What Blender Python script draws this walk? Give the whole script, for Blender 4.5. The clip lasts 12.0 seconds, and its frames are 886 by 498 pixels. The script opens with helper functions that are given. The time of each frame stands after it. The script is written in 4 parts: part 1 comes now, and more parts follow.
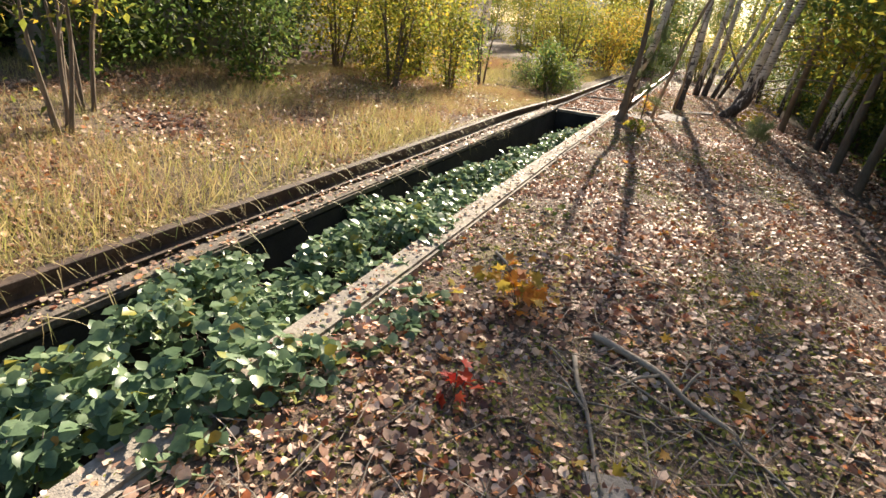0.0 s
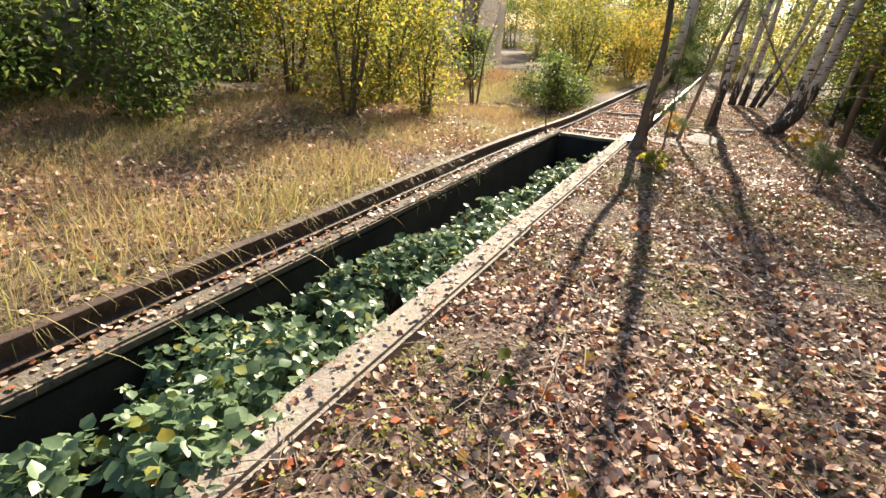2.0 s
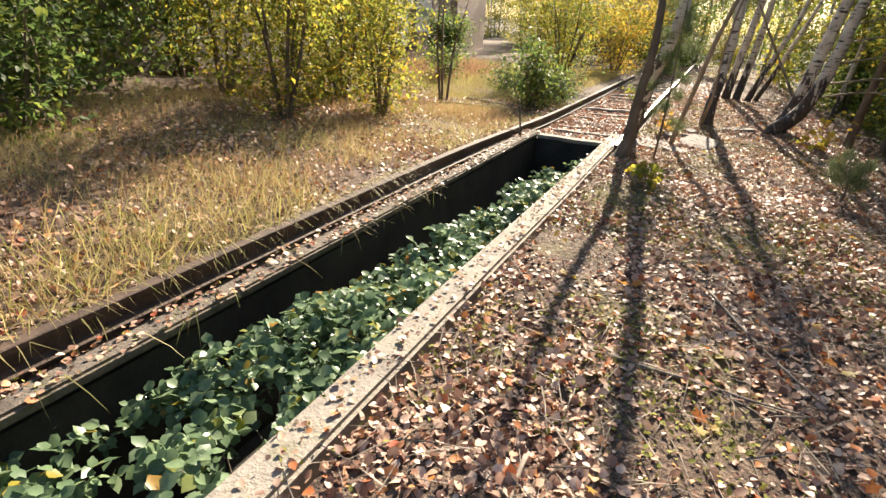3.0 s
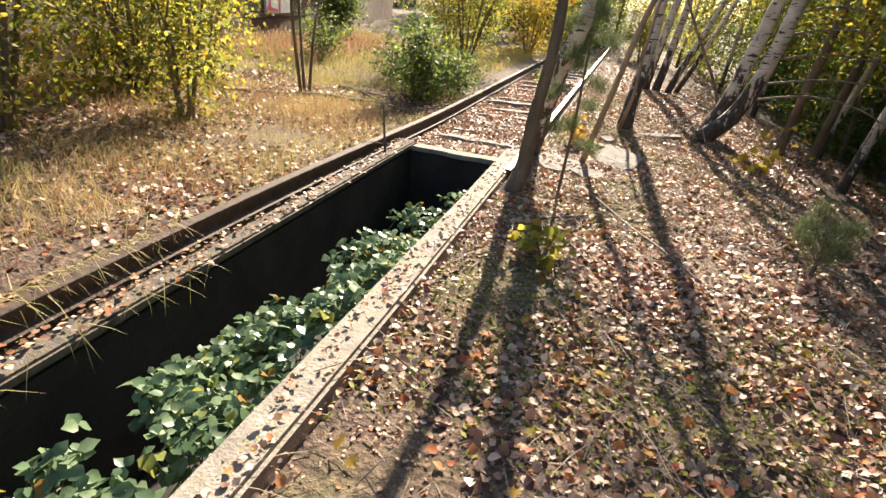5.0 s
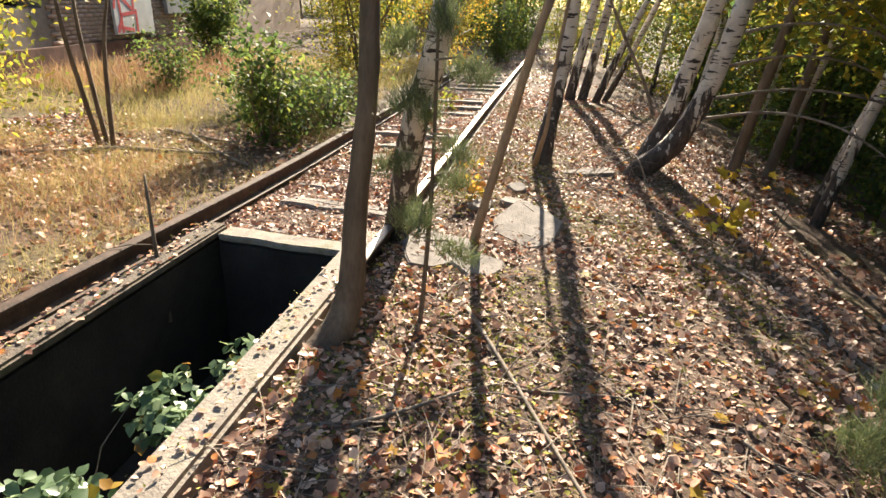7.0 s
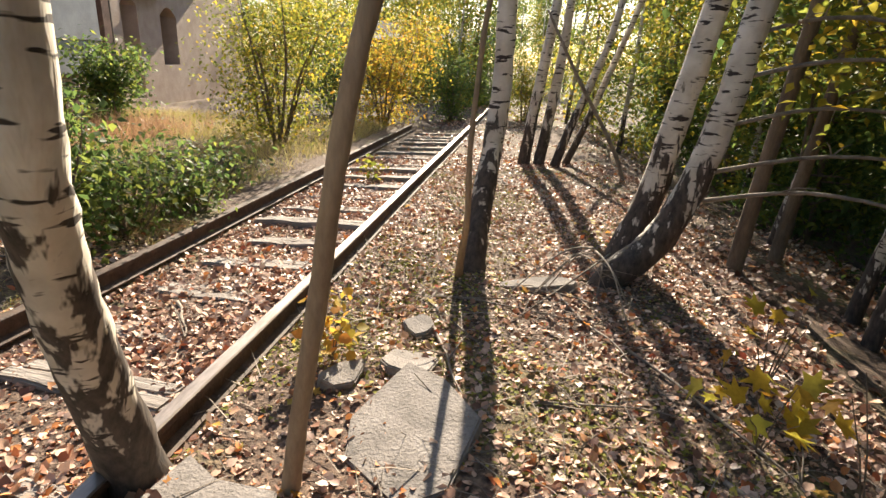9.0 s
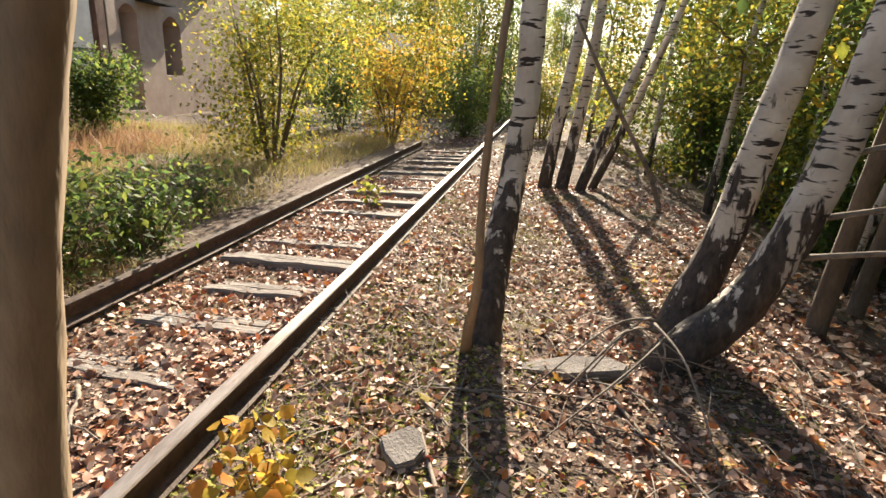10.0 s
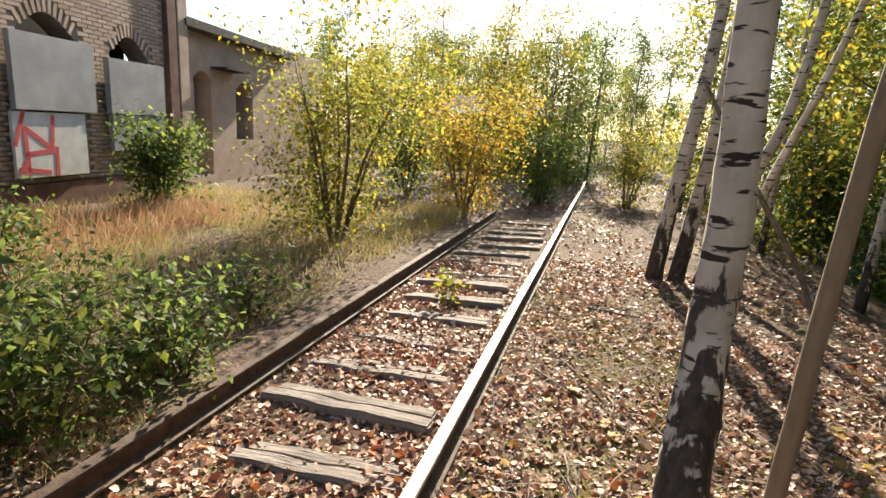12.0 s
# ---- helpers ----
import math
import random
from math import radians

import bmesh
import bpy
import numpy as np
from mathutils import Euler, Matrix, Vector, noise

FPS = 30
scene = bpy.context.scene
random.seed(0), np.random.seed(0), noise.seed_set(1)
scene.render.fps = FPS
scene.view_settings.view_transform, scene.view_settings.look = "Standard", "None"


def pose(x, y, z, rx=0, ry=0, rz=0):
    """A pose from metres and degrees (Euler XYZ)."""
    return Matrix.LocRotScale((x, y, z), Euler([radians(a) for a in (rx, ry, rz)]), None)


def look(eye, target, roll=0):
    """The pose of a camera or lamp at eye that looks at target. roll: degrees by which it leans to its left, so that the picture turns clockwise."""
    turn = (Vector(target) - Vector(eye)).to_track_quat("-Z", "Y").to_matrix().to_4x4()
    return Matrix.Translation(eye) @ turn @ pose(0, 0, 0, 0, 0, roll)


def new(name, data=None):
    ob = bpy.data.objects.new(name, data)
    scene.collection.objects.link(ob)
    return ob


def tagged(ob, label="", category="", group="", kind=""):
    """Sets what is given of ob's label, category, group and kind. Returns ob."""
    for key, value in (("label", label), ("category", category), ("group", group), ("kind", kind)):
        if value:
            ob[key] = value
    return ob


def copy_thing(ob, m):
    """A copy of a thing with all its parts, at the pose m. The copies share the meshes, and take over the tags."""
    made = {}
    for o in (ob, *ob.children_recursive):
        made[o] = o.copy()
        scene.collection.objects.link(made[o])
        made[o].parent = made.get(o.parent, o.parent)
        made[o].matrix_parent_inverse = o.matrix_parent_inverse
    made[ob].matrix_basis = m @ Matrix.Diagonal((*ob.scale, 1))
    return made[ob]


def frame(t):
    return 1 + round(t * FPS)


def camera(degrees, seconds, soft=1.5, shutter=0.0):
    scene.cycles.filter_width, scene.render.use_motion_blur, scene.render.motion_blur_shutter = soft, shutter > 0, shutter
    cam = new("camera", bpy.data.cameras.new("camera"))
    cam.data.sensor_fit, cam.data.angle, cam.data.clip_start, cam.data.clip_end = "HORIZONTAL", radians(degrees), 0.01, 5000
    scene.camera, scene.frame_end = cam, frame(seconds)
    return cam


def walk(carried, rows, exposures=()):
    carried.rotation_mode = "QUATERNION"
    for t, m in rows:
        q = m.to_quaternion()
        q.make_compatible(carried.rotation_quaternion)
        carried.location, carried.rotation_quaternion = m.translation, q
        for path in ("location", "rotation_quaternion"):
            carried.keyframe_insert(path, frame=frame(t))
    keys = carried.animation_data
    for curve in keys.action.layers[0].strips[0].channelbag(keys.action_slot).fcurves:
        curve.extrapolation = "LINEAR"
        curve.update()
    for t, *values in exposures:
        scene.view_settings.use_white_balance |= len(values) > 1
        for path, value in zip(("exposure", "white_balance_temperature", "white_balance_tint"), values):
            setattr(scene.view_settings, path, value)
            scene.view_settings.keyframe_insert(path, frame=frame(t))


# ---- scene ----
cam = camera(77.9, 12.0)
PATH = [
    (0, (1.254, 0.000, 1.381), (0.568, 1.708, 0.599), 6.5),
    (0.5, (1.504, 0.561, 1.359), (0.899, 2.335, 0.661), 3.9),
    (1, (1.409, 1.186, 1.307), (0.743, 2.940, 0.615), 4.1),
    (1.5, (1.250, 1.729, 1.381), (0.499, 3.435, 0.655), 3.9),
    (2, (1.147, 2.304, 1.430), (0.353, 3.975, 0.670), 4.0),
    (2.5, (1.003, 3.051, 1.332), (0.226, 4.726, 0.564), 4.2),
    (3, (0.946, 3.603, 1.402), (0.197, 5.281, 0.614), 4.0),
    (5, (0.831, 5.967, 1.457), (0.348, 7.709, 0.602), 6.7),
    (5.5, (0.840, 6.633, 1.429), (0.466, 8.409, 0.588), 6.3),
    (6, (0.984, 7.199, 1.463), (0.726, 9.005, 0.644), 5.7),
    (6.5, (0.958, 7.715, 1.497), (0.602, 9.508, 0.685), 4.0),
    (7, (1.034, 8.311, 1.501), (0.714, 10.103, 0.674), 4.0),
    (8.8, (1.309, 10.258, 1.342), (1.096, 12.134, 0.683), 4.2),
    (9, (1.319, 10.513, 1.383), (1.059, 12.389, 0.738), 2.9),
    (9.5, (1.267, 11.061, 1.321), (0.99, 12.937, 0.687), 3.8),
    (10, (1.214, 11.575, 1.316), (0.902, 13.458, 0.718), 3.4),
    (10.5, (1.183, 12.036, 1.359), (0.786, 13.903, 0.762), 2.9),
    (11, (1.079, 12.357, 1.406), (0.575, 14.208, 0.842), 2.3),
    (11.5, (0.765, 12.57, 1.37), (0.202, 14.427, 0.886), 2.7),
    (12, (0.637, 12.749, 1.476), (0.099, 14.628, 1.054), 3.0),
]
walk(cam, [(t, look(eye, target, roll)) for t, eye, target, roll in PATH], [(0, 1.62), (3, 1.8), (6, 1.88), (9, 1.78), (12, 1.6)])

# ---- light ----
SUN_DIR = Vector((-0.055, 1.0, 0.58)).normalized()
world = bpy.data.worlds.new("world")
scene.world = world
world.use_nodes = True
wn = world.node_tree.nodes
sky = wn.new("ShaderNodeTexSky")
sky.sky_type, sky.sun_disc = "NISHITA", False
sky.sun_elevation = math.asin(SUN_DIR.z)
sky.sun_rotation = math.atan2(SUN_DIR.x, SUN_DIR.y)
wn["Background"].inputs["Strength"].default_value = 0.065
world.node_tree.links.new(sky.outputs[0], wn["Background"].inputs["Color"])
sun = new("sun", bpy.data.lights.new("sun", "SUN"))
sun.data.energy, sun.data.angle, sun.data.color = 5.0, radians(0.6), (1.0, 0.87, 0.68)
sun.matrix_world = look((0, 0, 30), Vector((0, 0, 30)) - SUN_DIR)

# ---- materials ----
R = random.Random(7)
NR = np.random.default_rng(11)


def base(name, rough=0.8):
    m = bpy.data.materials.new(name)
    m.use_nodes = True
    nt = m.node_tree
    b = nt.nodes["Principled BSDF"]
    b.inputs["Roughness"].default_value = rough
    return m, nt, b


def ramp(nt, fac, stops):
    r = nt.nodes.new("ShaderNodeValToRGB")
    e = r.color_ramp.elements
    while len(e) < len(stops):
        e.new(0.5)
    for el, (p, c) in zip(e, stops):
        el.position, el.color = p, (*c, 1)
    nt.links.new(fac, r.inputs[0])
    return r.outputs[0]


def noise_tex(nt, scale, detail=4, stretch=(1, 1, 1), rough=0.6, coord="Object"):
    tc, mp = nt.nodes.new("ShaderNodeTexCoord"), nt.nodes.new("ShaderNodeMapping")
    mp.inputs["Scale"].default_value = stretch
    n = nt.nodes.new("ShaderNodeTexNoise")
    n.inputs["Scale"].default_value, n.inputs["Detail"].default_value, n.inputs["Roughness"].default_value = scale, detail, rough
    nt.links.new(tc.outputs[coord], mp.inputs[0])
    nt.links.new(mp.outputs[0], n.inputs["Vector"])
    return n.outputs["Fac"]


def mix(nt, fac, a, b, mode="MIX"):
    x = nt.nodes.new("ShaderNodeMix")
    x.data_type, x.blend_type = "RGBA", mode
    for sock, v in ((x.inputs[0], fac), (x.inputs[6], a), (x.inputs[7], b)):
        if hasattr(v, "is_linked"):
            nt.links.new(v, sock)
        elif isinstance(v, tuple):
            sock.default_value = (*v, 1)
        else:
            sock.default_value = v
    return x.outputs[2]


def bump(nt, b, h, strength=0.4, dist=0.01):
    n = nt.nodes.new("ShaderNodeBump")
    n.inputs["Strength"].default_value, n.inputs["Distance"].default_value = strength, dist
    nt.links.new(h, n.inputs["Height"])
    nt.links.new(n.outputs[0], b.inputs["Normal"])


def leaf_mat(name, stops, glow=0.5, rough=0.55):
    m, nt, b = base(name, rough)
    g = nt.nodes.new("ShaderNodeNewGeometry")
    c = ramp(nt, g.outputs["Random Per Island"], stops)
    c = mix(nt, 0.35, c, ramp(nt, noise_tex(nt, 60, 2), [(0.3, (0.35, 0.35, 0.35)), (0.7, (1, 1, 1))]), "MULTIPLY")
    nt.links.new(c, b.inputs["Base Color"])
    b.inputs["Specular IOR Level"].default_value = 0.35
    if glow:
        t, mx = nt.nodes.new("ShaderNodeBsdfTranslucent"), nt.nodes.new("ShaderNodeMixShader")
        nt.links.new(c, t.inputs[0])
        mx.inputs[0].default_value = glow
        nt.links.new(b.outputs[0], mx.inputs[1])
        nt.links.new(t.outputs[0], mx.inputs[2])
        nt.links.new(mx.outputs[0], nt.nodes["Material Output"].inputs[0])
    return m


def plain(name, stops, scale=6, rough=0.85, bumps=0.4, stretch=(1, 1, 1), metal=0.0, dist=0.01, fine=60):
    m, nt, b = base(name, rough)
    a = noise_tex(nt, scale, 6, stretch)
    f = noise_tex(nt, fine, 3, stretch)
    c = mix(nt, 0.5, ramp(nt, a, stops), ramp(nt, f, [(0.3, (0.45, 0.45, 0.45)), (0.7, (1, 1, 1))]), "MULTIPLY")
    nt.links.new(c, b.inputs["Base Color"])
    b.inputs["Metallic"].default_value = metal
    bump(nt, b, f, bumps, dist)
    return m


def birch_bark():
    m, nt, b = base("birch_bark", 0.75)
    tc, sep = nt.nodes.new("ShaderNodeTexCoord"), nt.nodes.new("ShaderNodeSeparateXYZ")
    nt.links.new(tc.outputs["Object"], sep.inputs[0])
    white = ramp(nt, noise_tex(nt, 5, 4), [(0.3, (0.42, 0.36, 0.29)), (0.7, (0.72, 0.66, 0.57))])
    lent = ramp(nt, noise_tex(nt, 7, 2, (1, 1, 4.5)), [(0.58, (1, 1, 1)), (0.63, (0.06, 0.045, 0.04))])
    c = mix(nt, 1.0, white, lent, "MULTIPLY")
    crack = noise_tex(nt, 9, 3, (1.6, 1.6, 0.45))
    h = nt.nodes.new("ShaderNodeMapRange")
    for i, v in ((1, 0.0), (2, 1.5), (3, 0.28), (4, -0.12)):
        h.inputs[i].default_value = v
    nt.links.new(sep.outputs["Z"], h.inputs[0])
    add = nt.nodes.new("ShaderNodeMath")
    nt.links.new(crack, add.inputs[0])
    nt.links.new(h.outputs[0], add.inputs[1])
    mask = ramp(nt, add.outputs[0], [(0.54, (0, 0, 0)), (0.60, (1, 1, 1))])
    dark = ramp(nt, noise_tex(nt, 30, 4, (1, 1, 0.4)), [(0.3, (0.018, 0.014, 0.012)), (0.7, (0.10, 0.075, 0.06))])
    c = mix(nt, mask, c, dark)
    nt.links.new(c, b.inputs["Base Color"])
    bump(nt, b, add.outputs[0], 0.7, 0.02)
    return m


M = {}
M["birch"] = birch_bark()
M["bark"] = plain("brown_bark", [(0.3, (0.09, 0.065, 0.045)), (0.7, (0.24, 0.18, 0.125))], 8, 0.85, 0.6, (1, 1, 0.3))
M["tan"] = plain("smooth_tan_bark", [(0.3, (0.22, 0.155, 0.10)), (0.7, (0.40, 0.30, 0.20))], 3, 0.75, 0.25, (1, 1, 0.3))
M["twig"] = plain("dry_twig", [(0.3, (0.13, 0.10, 0.08)), (0.7, (0.36, 0.30, 0.24))], 10)
M["rust"] = plain("rusty_rail_steel", [(0.3, (0.045, 0.027, 0.02)), (0.7, (0.13, 0.08, 0.055))], 12, 0.75, 0.4)
M["railtop"] = plain("worn_rail_head", [(0.3, (0.22, 0.17, 0.14)), (0.7, (0.42, 0.37, 0.33))], 10, 0.42, 0.15, (1, 0.2, 1), 0.6)
M["concrete"] = plain("weathered_concrete", [(0.3, (0.22, 0.19, 0.16)), (0.55, (0.36, 0.31, 0.26)), (0.75, (0.20, 0.19, 0.11))], 5, 0.9, 0.7)
# very dark mottled tone for the pit's walls and floor
M["pitwall"] = plain("near_black_concrete", [(0.3, (0.014, 0.012, 0.011)), (0.7, (0.05, 0.042, 0.036))], 3, 0.85, 0.6)
M["sleeper"] = plain("grey_weathered_wood", [(0.3, (0.16, 0.13, 0.11)), (0.7, (0.42, 0.37, 0.33))], 9, 0.85, 0.9, (0.25, 3, 3), 0, 0.015, 25)
M["ledge"] = plain("dirty_concrete_ledge", [(0.3, (0.07, 0.055, 0.045)), (0.52, (0.19, 0.155, 0.125)), (0.7, (0.10, 0.09, 0.05))], 7, 0.95, 0.9)
M["stone"] = plain("grey_slab_stone", [(0.3, (0.12, 0.105, 0.095)), (0.5, (0.24, 0.21, 0.19)), (0.7, (0.32, 0.285, 0.26))], 5, 0.9, 0.8)
M["sheet"] = plain("grey_metal_sheet", [(0.3, (0.24, 0.25, 0.27)), (0.7, (0.46, 0.47, 0.50))], 1.2, 0.5, 0.1, (1, 1, 1), 0.2)
# near-black: holds the unlit rooms' shade, also colours the downpipe and bracket
M["dark"] = plain("room_shade_and_black_fittings", [(0.3, (0.01, 0.01, 0.01)), (0.7, (0.03, 0.03, 0.03))], 3)
M["brick"] = plain("buff_brick", [(0.3, (0.52, 0.39, 0.31)), (0.7, (0.70, 0.57, 0.48))], 2.5, 0.9, 0.5)
bn = M["brick"].node_tree
bs = bn.nodes["Principled BSDF"].inputs["Base Color"]
oi = bn.nodes.new("ShaderNodeObjectInfo")
bn.links.new(mix(bn, 1.0, bs.links[0].from_socket, ramp(bn, oi.outputs["Random"], [(0.0, (0.70, 0.66, 0.64)), (1.0, (1, 1, 1))]), "MULTIPLY"), bs)
M["redbrick"] = plain("dark_red_brick", [(0.3, (0.09, 0.045, 0.035)), (0.7, (0.22, 0.12, 0.09))], 3, 0.9, 0.5)
M["mortar"] = plain("mortar", [(0.3, (0.20, 0.17, 0.15)), (0.7, (0.33, 0.29, 0.26))], 5)
M["roof"] = plain("tarred_roof", [(0.3, (0.03, 0.03, 0.03)), (0.7, (0.09, 0.085, 0.08))], 3)
M["white"] = plain("white_paint", [(0.3, (0.55, 0.56, 0.57)), (0.7, (0.80, 0.80, 0.80))], 3, 0.6, 0.1)
M["red"] = plain("red_spray_paint", [(0.3, (0.55, 0.05, 0.06)), (0.7, (0.75, 0.12, 0.13))], 6, 0.6, 0.1)
M["litter"] = leaf_mat("fallen_leaves", [(0.0, (0.13, 0.055, 0.04)), (0.25, (0.36, 0.19, 0.125)), (0.55, (0.62, 0.40, 0.29)), (0.78, (0.80, 0.60, 0.47)), (0.92, (0.60, 0.24, 0.07)), (1.0, (0.44, 0.11, 0.06))], 0.15, 0.5)
M["bramble"] = leaf_mat("bramble_leaves", [(0.0, (0.10, 0.16, 0.085)), (0.5, (0.19, 0.28, 0.15)), (0.9, (0.30, 0.39, 0.22)), (0.97, (0.34, 0.34, 0.05)), (1.0, (0.4, 0.2, 0.05))], 0.38, 0.33)
M["yellowgreen"] = leaf_mat("yellow_green_leaves", [(0.0, (0.14, 0.18, 0.03)), (0.5, (0.30, 0.31, 0.05)), (0.85, (0.48, 0.40, 0.06)), (1.0, (0.60, 0.38, 0.04))], 0.66)
M["green"] = leaf_mat("green_leaves", [(0.0, (0.07, 0.12, 0.035)), (0.6, (0.15, 0.22, 0.06)), (1.0, (0.30, 0.32, 0.06))], 0.66)
M["gold"] = leaf_mat("golden_leaves", [(0.0, (0.28, 0.30, 0.05)), (0.55, (0.55, 0.43, 0.06)), (1.0, (0.62, 0.30, 0.04))], 0.66)
M["orange"] = leaf_mat("orange_leaves", [(0.0, (0.40, 0.34, 0.06)), (0.5, (0.66, 0.42, 0.07)), (1.0, (0.66, 0.20, 0.05))], 0.55)
M["needle"] = leaf_mat("pine_needles", [(0.0, (0.10, 0.14, 0.06)), (1.0, (0.26, 0.30, 0.13))], 0.3)
M["grass"] = leaf_mat("dry_grass", [(0.0, (0.36, 0.26, 0.11)), (0.5, (0.60, 0.48, 0.23)), (0.85, (0.44, 0.42, 0.13)), (1.0, (0.24, 0.28, 0.07))], 0.45)
M["straw"] = leaf_mat("brown_straw", [(0.0, (0.28, 0.15, 0.09)), (1.0, (0.56, 0.36, 0.20))], 0.4)
M["red_leaf"] = leaf_mat("red_leaves", [(0.0, (0.45, 0.03, 0.03)), (1.0, (0.62, 0.10, 0.04))], 0.4)
M["moss"] = leaf_mat("moss_tufts", [(0.0, (0.17, 0.18, 0.035)), (1.0, (0.40, 0.37, 0.09))], 0.2, 0.9)


def ground_mat():
    m, nt, b = base("leafy_soil", 0.95)
    a = noise_tex(nt, 0.9, 5)
    f = noise_tex(nt, 28, 5)
    c = ramp(nt, f, [(0.3, (0.04, 0.024, 0.018)), (0.5, (0.10, 0.064, 0.045)), (0.72, (0.25, 0.17, 0.12))])
    c = mix(nt, ramp(nt, a, [(0.52, (0, 0, 0)), (0.68, (0.6, 0.6, 0.6))]), c, ramp(nt, f, [(0.3, (0.08, 0.075, 0.03)), (0.7, (0.27, 0.24, 0.09))]))
    nt.links.new(c, b.inputs["Base Color"])
    bump(nt, b, f, 0.8, 0.03)
    return m


M["soil"] = ground_mat()

# ---- mesh helpers ----


def mesh_of(name, verts, faces, mat, smooth=False):
    me = bpy.data.meshes.new(name)
    me.from_pydata([tuple(v) for v in verts], [], [tuple(f) for f in faces])
    me.materials.append(mat)
    if smooth:
        me.polygons.foreach_set("use_smooth", [True] * len(me.polygons))
    return me


def put(name, me, parent=None, label="", m=None):
    ob = new(name, me)
    if parent is not None:
        ob.parent = parent
    if m is not None:
        ob.matrix_basis = m
    if label:
        ob["label"] = label
    return ob


def thing(name, x, y, z, label, category, group="", kind="", turn=0.0):
    ob = new(name)
    ob.matrix_basis = pose(x, y, z, 0, 0, turn)
    return tagged(ob, label, category, group, kind)


def box(name, size, mat, parent=None, at=(0, 0, 0), rot=(0, 0, 0), bevel=0.01, label="", wob=0.0):
    bm = bmesh.new()
    bmesh.ops.create_cube(bm, size=1.0)
    for v in bm.verts:
        v.co = Vector((v.co.x * size[0], v.co.y * size[1], v.co.z * size[2]))
    if bevel:
        bmesh.ops.bevel(bm, geom=bm.edges[:], offset=bevel, segments=2, affect="EDGES")
    if wob:
        bmesh.ops.subdivide_edges(bm, edges=[e for e in bm.edges if e.calc_length() > 0.3], cuts=10)
        for v in bm.verts:
            v.co += wob * noise.noise_vector(v.co * 4.0 + Vector(at) * 3)
    me = bpy.data.meshes.new(name)
    bm.to_mesh(me)
    bm.free()
    me.materials.append(mat)
    return put(name, me, parent, label, pose(*at, *rot))


def tube_data(pts, radii, n=8, rough=0.0, seed=0):
    pts = [Vector(p) for p in pts]
    verts, faces = [], []
    for i, p in enumerate(pts):
        d = (pts[min(i + 1, len(pts) - 1)] - pts[max(i - 1, 0)]).normalized()
        side = d.cross(Vector((0.3, 1, 0.1))).normalized()
        up = side.cross(d)
        for k in range(n):
            a = 2 * math.pi * k / n
            w = 1 + rough * noise.noise(Vector((math.cos(a) * 2, math.sin(a) * 2, i * 0.5 + seed)))
            verts.append(p + (side * math.cos(a) + up * math.sin(a)) * radii[i] * w)
    for i in range(len(pts) - 1):
        for k in range(n):
            a, b = i * n + k, i * n + (k + 1) % n
            faces.append((a, b, b + n, a + n))
    faces.append(tuple(range(n))[::-1])
    faces.append(tuple(range((len(pts) - 1) * n, len(pts) * n)))
    return verts, faces


def join(datas):
    V, F = [], []
    for v, f in datas:
        o = len(V)
        V += list(v)
        F += [tuple(i + o for i in q) for q in f]
    return V, F


def smooth_line(pts, radii, steps=5):
    """A finer line through the points."""
    out, rr = [], []
    P = [Vector(p) for p in pts]
    for i in range(len(P) - 1):
        a, b, c, d = P[max(i - 1, 0)], P[i], P[i + 1], P[min(i + 2, len(P) - 1)]
        for k in range(steps):
            t = k / steps
            out.append(0.5 * ((2 * b) + (c - a) * t + (2 * a - 5 * b + 4 * c - d) * t * t + (3 * b - a - 3 * c + d) * t ** 3))
            rr.append(radii[i] * (1 - t) + radii[i + 1] * t)
    return out + [P[-1]], rr + [radii[-1]]


LEAF = (np.array([(0, 0, 0), (0.30, 0.38, 0.07), (0, 0.48, 0), (-0.30, 0.38, 0.07), (0, 1, -0.06)]), [(0, 1, 2), (0, 2, 3), (1, 4, 2), (2, 4, 3)])
BROAD = (np.array([(0, 0, 0), (0.36, 0.22, 0.07), (0.40, 0.55, 0.08), (0, 1.0, -0.08), (-0.40, 0.55, 0.08), (-0.36, 0.22, 0.07), (0, 0.5, 0)]), [(0, 1, 6), (1, 2, 6), (2, 3, 6), (3, 4, 6), (4, 5, 6), (5, 0, 6)])
BLADE = (np.array([(-0.012, 0, 0), (0.012, 0, 0), (0.009, 0.12, 0.55), (-0.009, 0.12, 0.55), (0, 0.38, 1.0)]), [(0, 1, 2, 3), (3, 2, 4)])
MAPLE = (np.array([(0, 0, 0), (0.22, 0.18, 0.02), (0.55, 0.25, 0.08), (0.28, 0.48, 0.03), (0.45, 0.85, 0.1), (0.12, 0.68, 0.02), (0, 1.1, -0.08), (-0.12, 0.68, 0.02), (-0.45, 0.85, 0.1), (-0.28, 0.48, 0.03), (-0.55, 0.25, 0.08), (-0.22, 0.18, 0.02), (0, 0.45, 0)]), [(12, i, i + 1) for i in range(11)] + [(12, 11, 0)])


